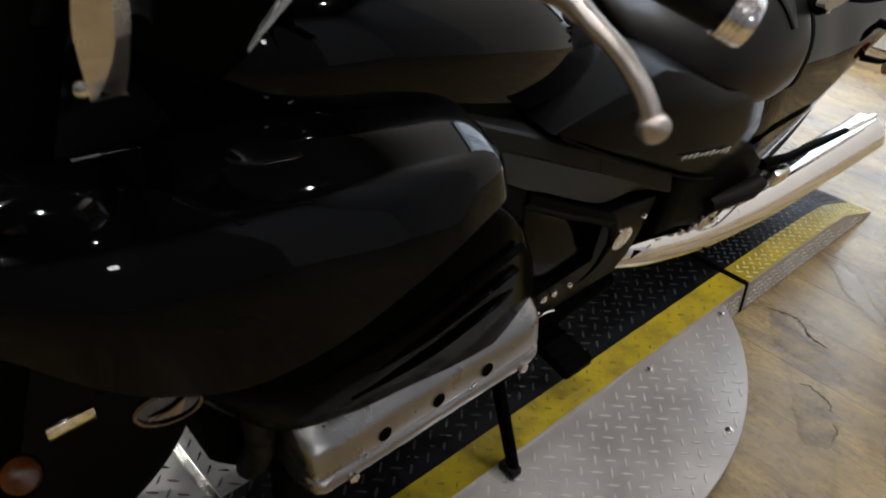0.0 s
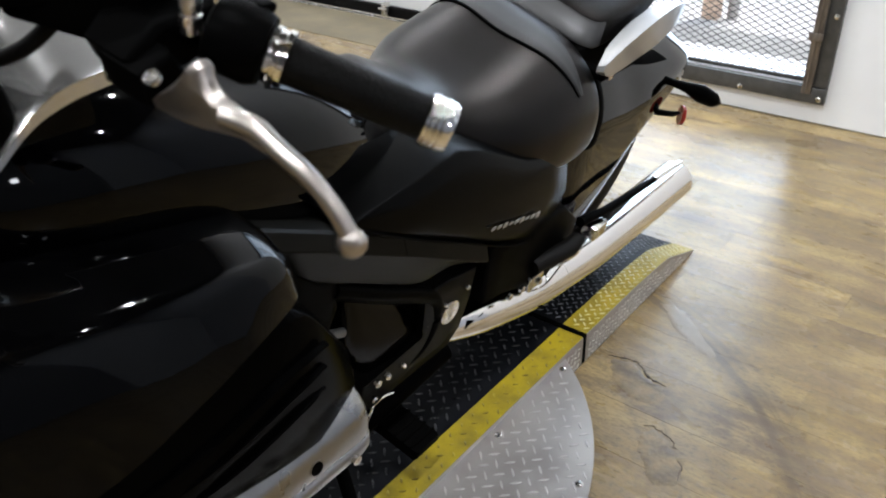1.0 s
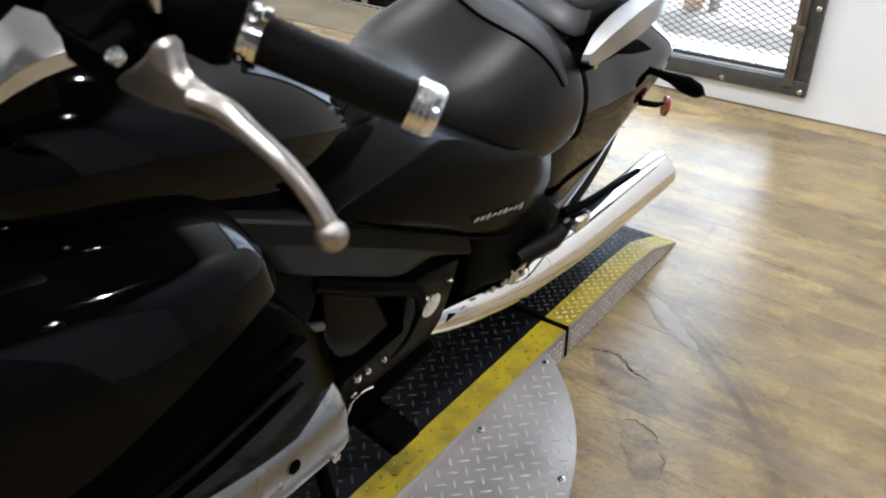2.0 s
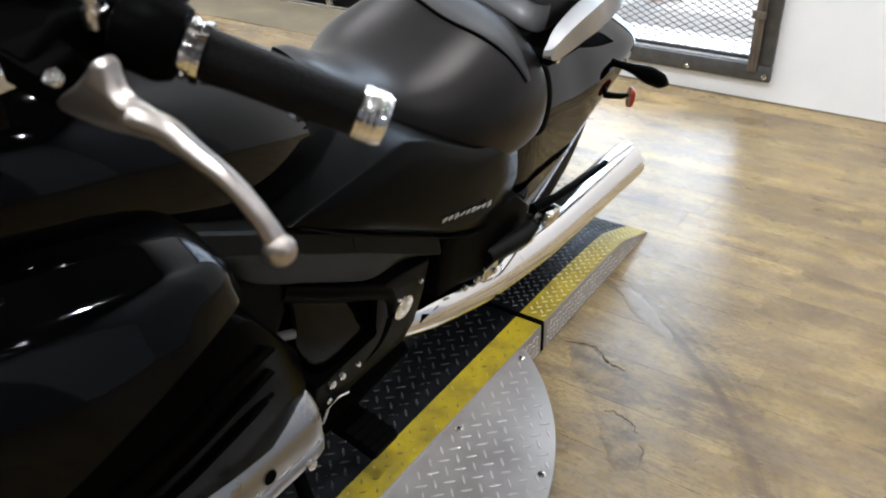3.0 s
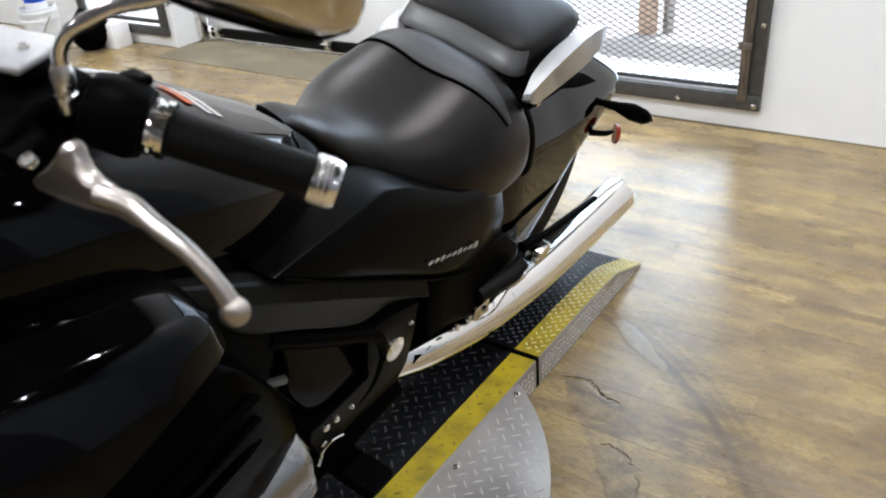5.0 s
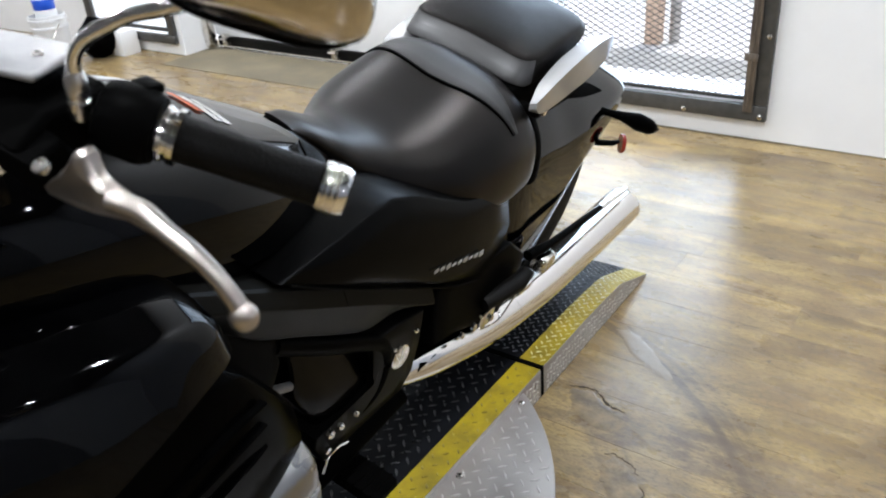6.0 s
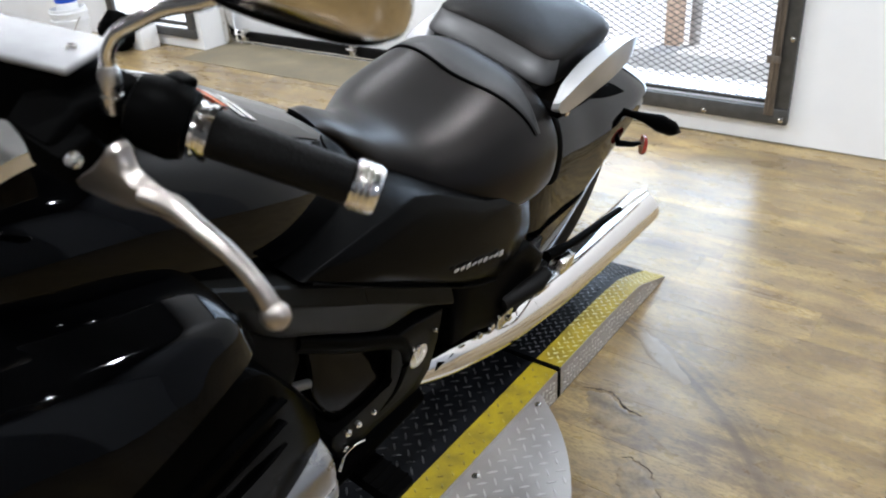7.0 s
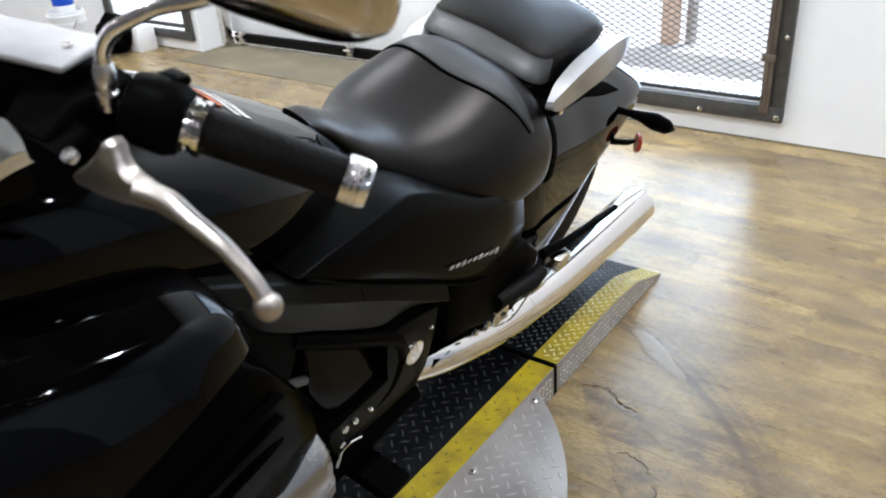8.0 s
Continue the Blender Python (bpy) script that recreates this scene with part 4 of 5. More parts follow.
for v in (0.630, 0.722, 0.813):
    hole = bpart("bolt_recess", lathe([(-0.004, 0.0128), (0.0009, 0.0126), (0.0011, 0.0115), (-0.003, 0.0110), (-0.003, 0)], (0.3392, v, 0.4185), (0.96, 0, 0.28), 24), ALLOY, head)
    # Flush dark disc: the hollow's shade is put into its colour.
    bpart("recess_shade", lathe([(-0.004, 0.0112), (0.0007, 0.0112), (0.0007, 0)], (0.3392, v, 0.4185), (0.96, 0, 0.28), 24), MATT, hole, "dark disc standing in for the recess's shade")
for v in (0.575, 0.885):
    bpart("flange_bolt", lathe([(0, 0.008), (0.008, 0.008), (0.01, 0.005), (0.01, 0)], (0.3465, v, 0.381), (1, 0, 0.1), 10), CHROME_WORN, head, "chrome flange bolt")
bpart("gasket", box(0.2, 0.3395, 0.535, 0.915, 0.3962, 0.3978, 0.0005), MATT, head)
bpart("crankcase", slab([(0.46, 0.30), (0.44, 0.56), (0.60, 0.66), (0.90, 0.64), (0.965, 0.56), (0.965, 0.22), (0.94, 0.15), (0.56, 0.17)], -0.2, 0.2, 0.02), MATT, None, "matt black engine case")
bpart("right_head_cover", box(-0.34, -0.2, 0.50, 0.93, 0.345, 0.52, 0.03), ALLOY, None, "satin alloy cylinder head cover")
bpart("header_pipe", tube(spline([(0.27, 0.535, 0.345), (0.275, 0.54, 0.26), (0.25, 0.60, 0.19), (0.21, 0.75, 0.165), (0.2, 1.05, 0.17), (0.21, 1.3, 0.22)]), 0.03, 16), MATT, None, "black exhaust header pipe")
bpart("header_pipe", tube(spline([(0.27, 0.70, 0.345), (0.275, 0.71, 0.27), (0.25, 0.78, 0.21), (0.2, 0.9, 0.18)]), 0.026, 14), MATT, None, "black exhaust header pipe")
bpart("hose", tube(spline([(0.215, 0.47, 0.60), (0.25, 0.49, 0.50), (0.255, 0.495, 0.40), (0.22, 0.50, 0.30)]), 0.02, 12), RUBBER)

# Frame cover behind the cowl, its lower plate with the round badge, and the panel in the foot well.
# v, top w, crease w, bottom w
rows = [(0.80, 0.786, 0.760, 0.735), (0.90, 0.732, 0.706, 0.640), (1.00, 0.676, 0.648, 0.578), (1.09, 0.626, 0.597, 0.522), (1.16, 0.585, 0.556, 0.485), (1.24, 0.538, 0.507, 0.474), (1.30, 0.502, 0.471, 0.450), (1.342, 0.478, 0.448, 0.440)]
cover_rows = stations(rows, 42)
band = bpart("frame_cover", loft([[(0.12, v, c - 0.001), (0.2475, v, c - 0.001), (0.2470, v, c - 0.004), (0.229, v, b + 0.005), (0.223, v, b), (0.12, v, b)] for v, t, c, b in cover_rows]), FRAMECOVER, None, "satin black creased frame cover", 25)
for lo, hi in ((0.80, 1.0795), (1.0812, 1.342)):
    strip = [(v, *[float(np.interp(v, [r[0] for r in cover_rows], [r[k] for r in cover_rows])) for k in (1, 2)]) for v in np.linspace(lo, hi, 22)]
    bpart("cover_strip", loft([[(0.12, v, t), (0.233, v, t + 0.003), (0.2385, v, t), (0.2485, v, c + 0.003), (0.2485, v, c), (0.12, v, c)] for v, t, c in strip]), STRIP, band, "dark grey-black upper strip", 25)
plate = bpart("pivot_plate", slab([(1.177, 0.452), (1.25, 0.445), (1.335, 0.428), (1.333, 0.36), (1.318, 0.286), (1.286, 0.252), (1.15, 0.249), (1.056, 0.248), (1.031, 0.30), (1.035, 0.325), (1.097, 0.326), (1.128, 0.322), (1.190, 0.335), (1.208, 0.37), (1.20, 0.41)], 0.12, 0.233, 0.005), FRAMECOVER, None, "satin black pivot plate")
badge = bpart("round_badge", lathe([(0, 0.0265), (0.003, 0.0265), (0.0045, 0.024), (0.004, 0.022), (0.0055, 0.0), (0.0055, 0)], (0.2335, 1.264, 0.357), (1, 0, 0), 32), CHROME_WORN, plate, "round dull alloy badge")
for v, w, r in ((1.305, 0.397, 0.006), (1.238, 0.394, 0.005), (1.094, 0.312, 0.0075), (1.067, 0.313, 0.0085), (1.136, 0.309, 0.006), (1.062, 0.276, 0.007)):
    bpart("plate_bolt", lathe([(0, r), (0.006, r), (0.009, r * 0.6), (0.009, 0)], (0.2335, v, w), (1, 0, 0), 12), CHROME_WORN, plate, "small chrome bolt")
# The pocket above the peg: a hollow panel inside a broad curved rim.
well = bpart("foot_well_panel", slab([(1.030, 0.500), (1.045, 0.512), (1.205, 0.412), (1.225, 0.385), (1.232, 0.335), (1.21, 0.285), (1.12, 0.285), (1.06, 0.31), (1.025, 0.40)], 0.1, 0.206, 0.014, 0.006, tilt=lambda v, w: -0.24 * (w - 0.36)), WELLGLOSS, None, "satin black foot well panel")
bpart("well_rim", tube(spline([(0.212, 0.955, 0.585), (0.221, 1.065, 0.515), (0.223, 1.165, 0.455), (0.223, 1.215, 0.415), (0.223, 1.228, 0.360), (0.220, 1.205, 0.305), (0.216, 1.15, 0.285), (0.212, 1.09, 0.284)]), 0.0165, 14), SATIN, well, "black curved rim")
bpart("linkage_rod", tube([(0.195, 0.955, 0.475), (0.20, 1.005, 0.455)], 0.008, 10), DARKSTEEL, well, "dark steel link rod")
bpart("linkage_rod", tube([(0.19, 0.905, 0.545), (0.195, 0.935, 0.535)], 0.006, 10), DARKSTEEL, well, "dark steel link rod")
bpart("inner_cowl_rear", slab([(0.80, 0.70), (0.84, 0.71), (0.955, 0.62), (0.965, 0.55), (0.93, 0.46), (0.88, 0.44), (0.84, 0.50)], 0.14, 0.225, 0.012), SATIN)

# Side cover with its letter bars: a long wedge, leaning in towards the seat along its upper edge.
side_outline = [(0.938, 0.724), (1.01, 0.724), (1.089, 0.723), (1.16, 0.722), (1.225, 0.718), (1.293, 0.695), (1.37, 0.656), (1.453, 0.613), (1.55, 0.580), (1.640, 0.552), (1.634, 0.477), (1.588, 0.420), (1.519, 0.408), (1.44, 0.438), (1.368, 0.474), (1.245, 0.545), (1.123, 0.615), (1.03, 0.672)]
scover = bpart("side_cover", slab(side_outline, 0.1, 0.246, 0.007, 0.006, tilt=lambda v, w: -0.55 * max(0.0, w - (0.60 - 0.35 * (v - 1.25))) ** 1.3 - 0.06 * max(0.0, v - 1.5)), PANEL, None, "satin black side cover")
bpart("cover_edge", tube([(0.2485, 0.955, 0.7165), (0.2495, 1.03, 0.668), (0.2495, 1.123, 0.611), (0.2495, 1.245, 0.541), (0.2495, 1.368, 0.470), (0.2495, 1.44, 0.434), (0.248, 1.50, 0.410)], 0.0022, 8), SATIN, scover)
for k in range(9):
    f = k / 8
    v, w = 1.322 + 0.162 * f, 0.538 - 0.047 * f
    h = 0.0034 if k in (0, 8) else 0.0022
    bpart("letter_bar", box(0.2545, 0.2560, v - 0.0070, v + 0.0070, w - h - 0.0012 * (k % 3), w + h + 0.0015 * ((k * 7) % 3), 0.0006), SILVER, scover, "pale lettering shown as a bar")

# Rider's seat: a raised nose, a scooped saddle and a broad rear bolster.
SP, LP, MID, TILT = 2.35, 3.0, 0.32, 0.16
rows = [(1.166, 0.034, 0.808, 0.797), (1.205, 0.054, 0.798, 0.765), (1.25, 0.074, 0.776, 0.710), (1.31, 0.108, 0.749, 0.638), (1.38, 0.162, 0.734, 0.588), (1.46, 0.203, 0.740, 0.566), (1.54, 0.219, 0.757, 0.543), (1.61, 0.224, 0.772, 0.530), (1.67, 0.222, 0.778, 0.526), (1.715, 0.216, 0.766, 0.532), (1.75, 0.196, 0.735, 0.560), (1.78, 0.14, 0.73, 0.62)]
ring_rows = stations(rows, 66)
vs, tops, bots, widths = [[r[k] for r in ring_rows] for k in (0, 2, 3, 1)]


def saddle(v, n=64):
    """A section of the seat, its middle a little hollow."""
    a, t, b = [float(np.interp(v, vs, s)) for s in (widths, tops, bots)]
    ring = oval(v, a - 0.014 * min(1, a / 0.15), t, b, n, SP, 0.022, LP, MID)
    dip = 0.006 * min(1.0, max(0.0, (v - 1.25) / 0.12))
    return [(u, q, w - TILT * (u - 0.02) - (dip * math.exp(-(((u - 0.02) / 0.085) ** 2)) if w > b + MID * (t - b) else 0.0)) for u, q, w in ring]


seat = bpart("rider_seat", loft([saddle(r[0]) for r in ring_rows]), VINYL, None, "black vinyl rider's seat", 70)


def seat_point(angle, v, lift=0.0):
    a, t, b = [float(np.interp(v, vs, s)) for s in (widths, tops, bots)]
    p = SP if math.sin(angle) >= 0 else LP
    c = b + MID * (t - b)
    h = (t - c) if math.sin(angle) >= 0 else (c - b)
    u = 0.022 + math.copysign(abs(math.cos(angle)) ** (2 / p), math.cos(angle)) * (a - 0.014 + lift)
    dip = 0.006 * min(1.0, max(0.0, (v - 1.25) / 0.12)) * math.exp(-(((u - 0.02) / 0.085) ** 2)) if math.sin(angle) > 0 else 0.0
    return (u, v, c + (h + lift) * math.copysign(abs(math.sin(angle)) ** (2 / p), math.sin(angle)) - dip - TILT * (u - 0.02))


# Bolster panel and its piping.
def seat_angle(u):
    """The angle round the section at which the upper surface lies over u, near the bolster."""
    return math.acos(math.copysign(min(0.999, abs((u - 0.022) / 0.210)) ** (SP / 2), u - 0.022))


across = np.linspace(0.205, -0.180, 44)
arc = [seat_angle(u) for u in across]
curve_v = [1.612 - 0.026 * min(1.0, max(0.0, (u + 0.18) / 0.25)) - 0.012 * math.sin(math.pi * (u + 0.18) / 0.385) ** 2 + 0.046 * max(0.0, (u - 0.01) / 0.19) ** 1.5 for u in across]
bpart("piping", tube([seat_point(a, v, 0.0012) for a, v in zip(arc, curve_v)], spread([0.001, 0.0034, 0.0038, 0.0038, 0.0038, 0.0034, 0.001], 44), 8), MATT, seat, "black piping seam")
wide = [max(0.12, 1.0 - abs((u - 0.01) / 0.205) ** 2.0) for u in across]
bm = loft([[seat_point(a, v + 0.005 + d * k * 1.25, 0.0030 if 0 < i < 5 else -0.001) for i, d in enumerate((0.0, 0.006, 0.02, 0.045, 0.068, 0.078))] for a, v, k in zip(arc, curve_v, wide)], caps=False, closed=False)
# The light on the upward-facing bolster is put into its lighter tone.
bpart("bolster", bm, VINYL2, seat, "black vinyl lumbar bolster, toned lighter where light falls on it", 70)
bpart("seat_base", loft([oval(v, a * 0.86, b + 0.03, b - 0.02, 40, 2.4, 0.020) for v, a, t, b in ring_rows[20:-8]]), SATIN, None, "black seat base", 60)

# Passenger seat: a pad with a bevelled front face below a crease.


def pad_ring(scale, height, lean=0.0, n=56):
    """One closed line round the pad; height gives its level over (u, v)."""
    ring = []
    for k in range(n):
        t = 2 * math.pi * k / n
        x = math.copysign(abs(math.cos(t)) ** (2 / 7.0), math.cos(t))
        y = math.copysign(abs(math.sin(t)) ** (2 / 7.0), math.sin(t))
        v = 1.906 + 0.182 * scale * y + lean * max(0.0, -y) ** 2
        u = -0.002 + 0.162 * scale * x * (1.0 - 0.20 * max(0.0, (v - 1.85) / 0.26) ** 2)
        ring.append((u, v, height(u, v) - 0.13 * (u - 0.02)))
    return ring


pad_low = lambda u, v: 0.747 - 0.012 * ((u - 0.02) / 0.15) ** 2 * (1.0 - (v - 1.76) / 0.30) + 0.03 * max(0.0, (v - 1.76) / 0.30)  # noqa: E731
pad_top = lambda u, v: 0.793 - 0.012 * ((u - 0.02) / 0.15) ** 2 + 0.014 * math.sin(math.pi * min(1.0, max(0.0, (v - 1.74) / 0.42)))  # noqa: E731
PAD = [(0.90, pad_low, 0.004), (0.965, pad_low, 0.0), (0.995, pad_low, 0.006), (1.0, pad_low, 0.010), (0.952, pad_top, -0.006), (0.944, pad_top, -0.001), (0.930, pad_top, 0.002), (0.88, pad_top, 0.005), (0.8, pad_top, 0.008), (0.6, pad_top, 0.011), (0.3, pad_top, 0.013), (0.08, pad_top, 0.0135)]
pseat = bpart("passenger_seat", loft([pad_ring(k, lambda u, v, f=f, d=d: f(u, v) + d, 0.024 if f is pad_top else 0.0) for k, f, d in PAD]), PADVINYL, None, "black vinyl passenger seat", 50)
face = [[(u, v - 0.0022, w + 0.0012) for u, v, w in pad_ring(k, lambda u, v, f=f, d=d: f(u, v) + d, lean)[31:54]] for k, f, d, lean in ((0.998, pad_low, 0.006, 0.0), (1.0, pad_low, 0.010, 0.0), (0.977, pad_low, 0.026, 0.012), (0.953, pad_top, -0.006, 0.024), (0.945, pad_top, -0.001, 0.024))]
# The lamp's sheen on this face is put into its colour.
bpart("front_roll", loft(face, caps=False, closed=False), VINYL3, pseat, "black vinyl front face, toned lighter for its lamp sheen", 70)

# Black block added to fill the shaded gap below the pad.
bpart("pad_gap_fill", box(-0.15, 0.150, 1.715, 2.06, 0.60, 0.732, 0.02), MATT, None, "black filler added for the dark gap below the passenger seat")

# Tail: a gloss cover falling to the fender, and the grab rails.
# v, half width, top, bottom, share of the height at which the side is creased
rows = [(1.675, 0.13, 0.60, 0.32, 0.60, 0), (1.725, 0.176, 0.69, 0.21, 0.60, 0), (1.775, 0.194, 0.717, 0.15, 0.60, 0), (1.83, 0.198, 0.723, 0.16, 0.59, 0), (1.90, 0.199, 0.722, 0.215, 0.56, 0), (1.97, 0.200, 0.716, 0.295, 0.48, 0), (2.05, 0.202, 0.704, 0.390, 0.40, 0), (2.15, 0.197, 0.686, 0.440, 0.38, 0), (2.24, 0.190, 0.662, 0.482, 0.36, 0), (2.31, 0.176, 0.628, 0.512, 0.34, 0), (2.345, 0.150, 0.598, 0.530, 0.3, 0), (2.355, 0.11, 0.58, 0.55, 0.3, 0)]
tail = bpart("tail_cover", loft([oval(v, a, t, b, 60, 1.55, 0, 7.0, c) for v, a, t, b, c, _ in stations(rows, 48)]), TAILGLOSS, None, "gloss black tail cover", 60)
tail_rows = stations(rows, 48)


def tail_point(v, w, proud):
    """The point of the cover's left flank at this length and height, lifted a little."""
    a, t, b, c = [float(np.interp(v, [r[0] for r in tail_rows], [r[k] for r in tail_rows])) for k in (1, 2, 3, 4)]
    z = (w - b - c * (t - b)) / ((1 - c) * (t - b))
    return (a * (1 - max(0.0, z) ** 1.55) ** (1 / 1.55) + proud, v, w + proud * 0.6)


recess = []
for v, low, high in stations([(1.985, 0.6205, 0.6215), (2.02, 0.612, 0.628), (2.07, 0.602, 0.630), (2.12, 0.595, 0.620), (2.165, 0.5905, 0.5925)], 24):
    recess.append([tail_point(v, low + (high - low) * f, 0.0025 if 0 < f < 1 else -0.001) for f in (0, 0.06, 0.3, 0.6, 0.94, 1)])
bpart("rail_recess", loft(recess, caps=False, closed=False), MATT, tail, "matt black recess below the rail", 50)
# The shade in the gap behind the seat, drawn as a black band.
bpart("seat_gap_band", loft([oval(v, a, t, b, 48, SP, 0.010, LP, MID) for v, a, t, b in ((1.735, 0.190, 0.715, 0.53), (1.752, 0.201, 0.725, 0.49), (1.778, 0.201, 0.722, 0.46), (1.800, 0.192, 0.70, 0.45))]), MATT, None, "black band standing in for the shaded gap between seat and tail", 50)
bm = loft([[(u, 2.03 + (0.347 + k) * math.cos(a), 0.325 + (0.347 + k) * math.sin(a)) for u, k in ((-0.115, -0.02), (-0.11, 0.012), (-0.08, 0.02), (0.08, 0.02), (0.11, 0.012), (0.115, -0.02), (0.08, 0.0), (-0.08, 0.0))] for a in np.linspace(radians(48), radians(165), 28)])
bpart("rear_fender", bm, MATT, None, "satin black rear fender")
for s in (1, -1):
    # v, inner top, ridge, outer foot and inner foot, each as (u, w)
    bar_rows = [(1.684, 0.204, 0.728, 0.220, 0.735, 0.220, 0.722, 0.204, 0.716), (1.70, 0.200, 0.735, 0.224, 0.746, 0.221, 0.708, 0.200, 0.706), (1.75, 0.186, 0.748, 0.226, 0.764, 0.216, 0.696, 0.186, 0.702), (1.85, 0.171, 0.760, 0.224, 0.782, 0.211, 0.697, 0.171, 0.711), (1.95, 0.166, 0.770, 0.216, 0.787, 0.205, 0.698, 0.166, 0.716), (2.03, 0.164, 0.768, 0.207, 0.780, 0.199, 0.706, 0.164, 0.720), (2.085, 0.163, 0.756, 0.197, 0.765, 0.192, 0.714, 0.163, 0.720), (2.104, 0.168, 0.744, 0.188, 0.748, 0.186, 0.726, 0.168, 0.728)]
    bm = loft([[(p[k], v, p[k + 1]) for k in range(0, 8, 2)] for v, *p in stations(bar_rows, 42)])
    bmesh.ops.bevel(bm, geom=[e for e in bm.edges if len(e.link_faces) == 2 and e.calc_face_angle() > 0.6], offset=0.004, segments=3, affect="EDGES", profile=0.5)
    for q in bm.verts:
        q.co.x = s * q.co.x - (0.0 if s > 0 else -0.05)
    bmesh.ops.recalc_face_normals(bm, faces=bm.faces)
    grab = bpart("grab_rail", bm, SILVER, None, "satin silver grab rail", 40)
    bpart("rail_tab", box(s * 0.196, s * 0.204, 1.760, 1.780, 0.672, 0.705, 0.002), CHROME_WORN, grab, "small bright rail tab")
    for v, w in ((1.90, 0.698), (1.74, 0.688)):
        bpart("rail_mount", lathe([(0, 0.013), (0.05, 0.013), (0.055, 0.008), (0.055, 0)], (s * 0.15, v, w), (s, 0, 0), 14), MATT, grab, "black rail mount")

# Rear turn signal and side reflector.
for s in (1, -1):
    sig = bpart("rear_turn_signal", tube(spline([(s * 0.16, 2.125, 0.556), (s * 0.205, 2.155, 0.548), (s * 0.235, 2.18, 0.54), (s * 0.265, 2.215, 0.524), (s * 0.29, 2.245, 0.508), (s * 0.305, 2.275, 0.494)], 5), spread([0.012, 0.009, 0.013, 0.023, 0.020, 0.003], 26), 16), SATIN, None, "black rear turn signal stalk")
    hold = bpart("reflector_bracket", tube([(s * 0.13, 2.12, 0.462), (s * 0.19, 2.17, 0.452), (s * 0.215, 2.20, 0.448), (s * 0.224, 2.228, 0.446)], [0.013, 0.012, 0.010, 0.006], 10, flat=0.7), MATT, None, "black reflector bracket")
    bpart("reflector", lathe([(0, 0.026), (0.008, 0.026), (0.011, 0.023), (0.011, 0)], (s * 0.226, 2.240, 0.436), (s * 0.8, 0.55, 0.0), 24), RED, hold, "round red reflector")

# Exhaust silencers, with a broad flat face outwards and up.


FACES = ((100, 0.93), (58, 1.0), (20, 1.02), (-38, 0.98), (-100, 0.92), (145, 1.0), (190, 1.0), (225, 1.0))  # facing in degrees, distance


def pipe(line, radii, s):
    rings = []
    for p, r in zip(line, radii):
        ring = []
        for k in range(64):
            a = 2 * math.pi * k / 64
            reach = r / sum(max(0.0, math.cos(a - radians(face)) / far) ** 9 for face, far in FACES) ** (1 / 9)
            ring.append(p + Vector((s * reach * math.cos(a), 0, reach * math.sin(a))))
        rings.append(ring)
    return loft(rings)


for s in (1, -1):
    line = spline([(s * 0.190, 1.275, 0.262), (s * 0.200, 1.40, 0.232), (s * 0.212, 1.60, 0.190), (s * 0.222, 1.85, 0.170), (s * 0.230, 2.10, 0.174), (s * 0.24, 2.36, 0.190)], 8)
    muf = bpart("silencer", pipe(line, spread([0.032, 0.047, 0.053, 0.056, 0.056, 0.055], len(line)), s), PIPE, None, "polished chrome exhaust silencer")
    bpart("end_cap", lathe([(0.003, 0.046), (0.006, 0.044), (0.004, 0.034), (-0.03, 0.03), (-0.03, 0)], (s * 0.24, 2.360, 0.184), (0, 1, 0), 32), CHROME_WORN, muf)
    bpart("seam_band", pipe([line[20] + Vector((0, -0.0008, 0)), line[20] + Vector((0, 0.0008, 0))], [0.0548, 0.0548], s), CHROME_WORN, muf)
    strap = bpart("hanger_strap", tube([(s * 0.235, 1.76, 0.325), (s * 0.246, 1.86, 0.315), (s * 0.25, 2.00, 0.303), (s * 0.252, 2.14, 0.29)], [0.014, 0.0105, 0.010, 0.008], 12, flat=0.9), MATT, muf, "black silencer hanger")
    bpart("bright_tip", tube([(s * 0.252, 2.13, 0.290), (s * 0.250, 2.21, 0.283), (s * 0.248, 2.325, 0.264)], [0.009, 0.011, 0.009], 12, flat=0.7), CHROME, strap, "chrome hanger tip")
    bpart("clamp_block", box(s * 0.225, s * 0.268, 1.80, 1.86, 0.262, 0.300, 0.006), CHROME_WORN, muf, "dull metal clamp block")
    lip = bpart("entry_pipe", tube([(s * 0.19, 1.24, 0.255), (s * 0.19, 1.30, 0.272)], [0.03, 0.034], 20), MATT, muf)

    bpart("heat_tab", slab([(1.337, 0.262), (1.352, 0.272), (1.371, 0.265), (1.402, 0.266), (1.408, 0.254), (1.392, 0.231), (1.381, 0.236), (1.374, 0.254), (1.352, 0.252)], s * 0.19, s * 0.2335, 0.002), MATT, muf, "black heat shield tab")

# Passenger peg hanger and rear suspension, black behind the side cover.
hanger = bpart("peg_hanger", slab([(1.35, 0.47), (1.50, 0.44), (1.64, 0.43), (1.72, 0.36), (1.715, 0.285), (1.64, 0.235), (1.54, 0.26), (1.445, 0.30), (1.365, 0.318)], 0.13, 0.245, 0.008), SATIN, None, "satin black peg hanger")
bpart("passenger_peg", tube([(0.245, 1.55, 0.315), (0.268, 1.66, 0.322), (0.268, 1.70, 0.33)], [0.02, 0.022, 0.018], 12, flat=0.8), RUBBER, hanger, "folded black passenger peg")
bpart("peg_bracket", box(0.243, 0.254, 1.545, 1.60, 0.245, 0.285, 0.004), CHROME_WORN, hanger, "dull metal peg bracket")
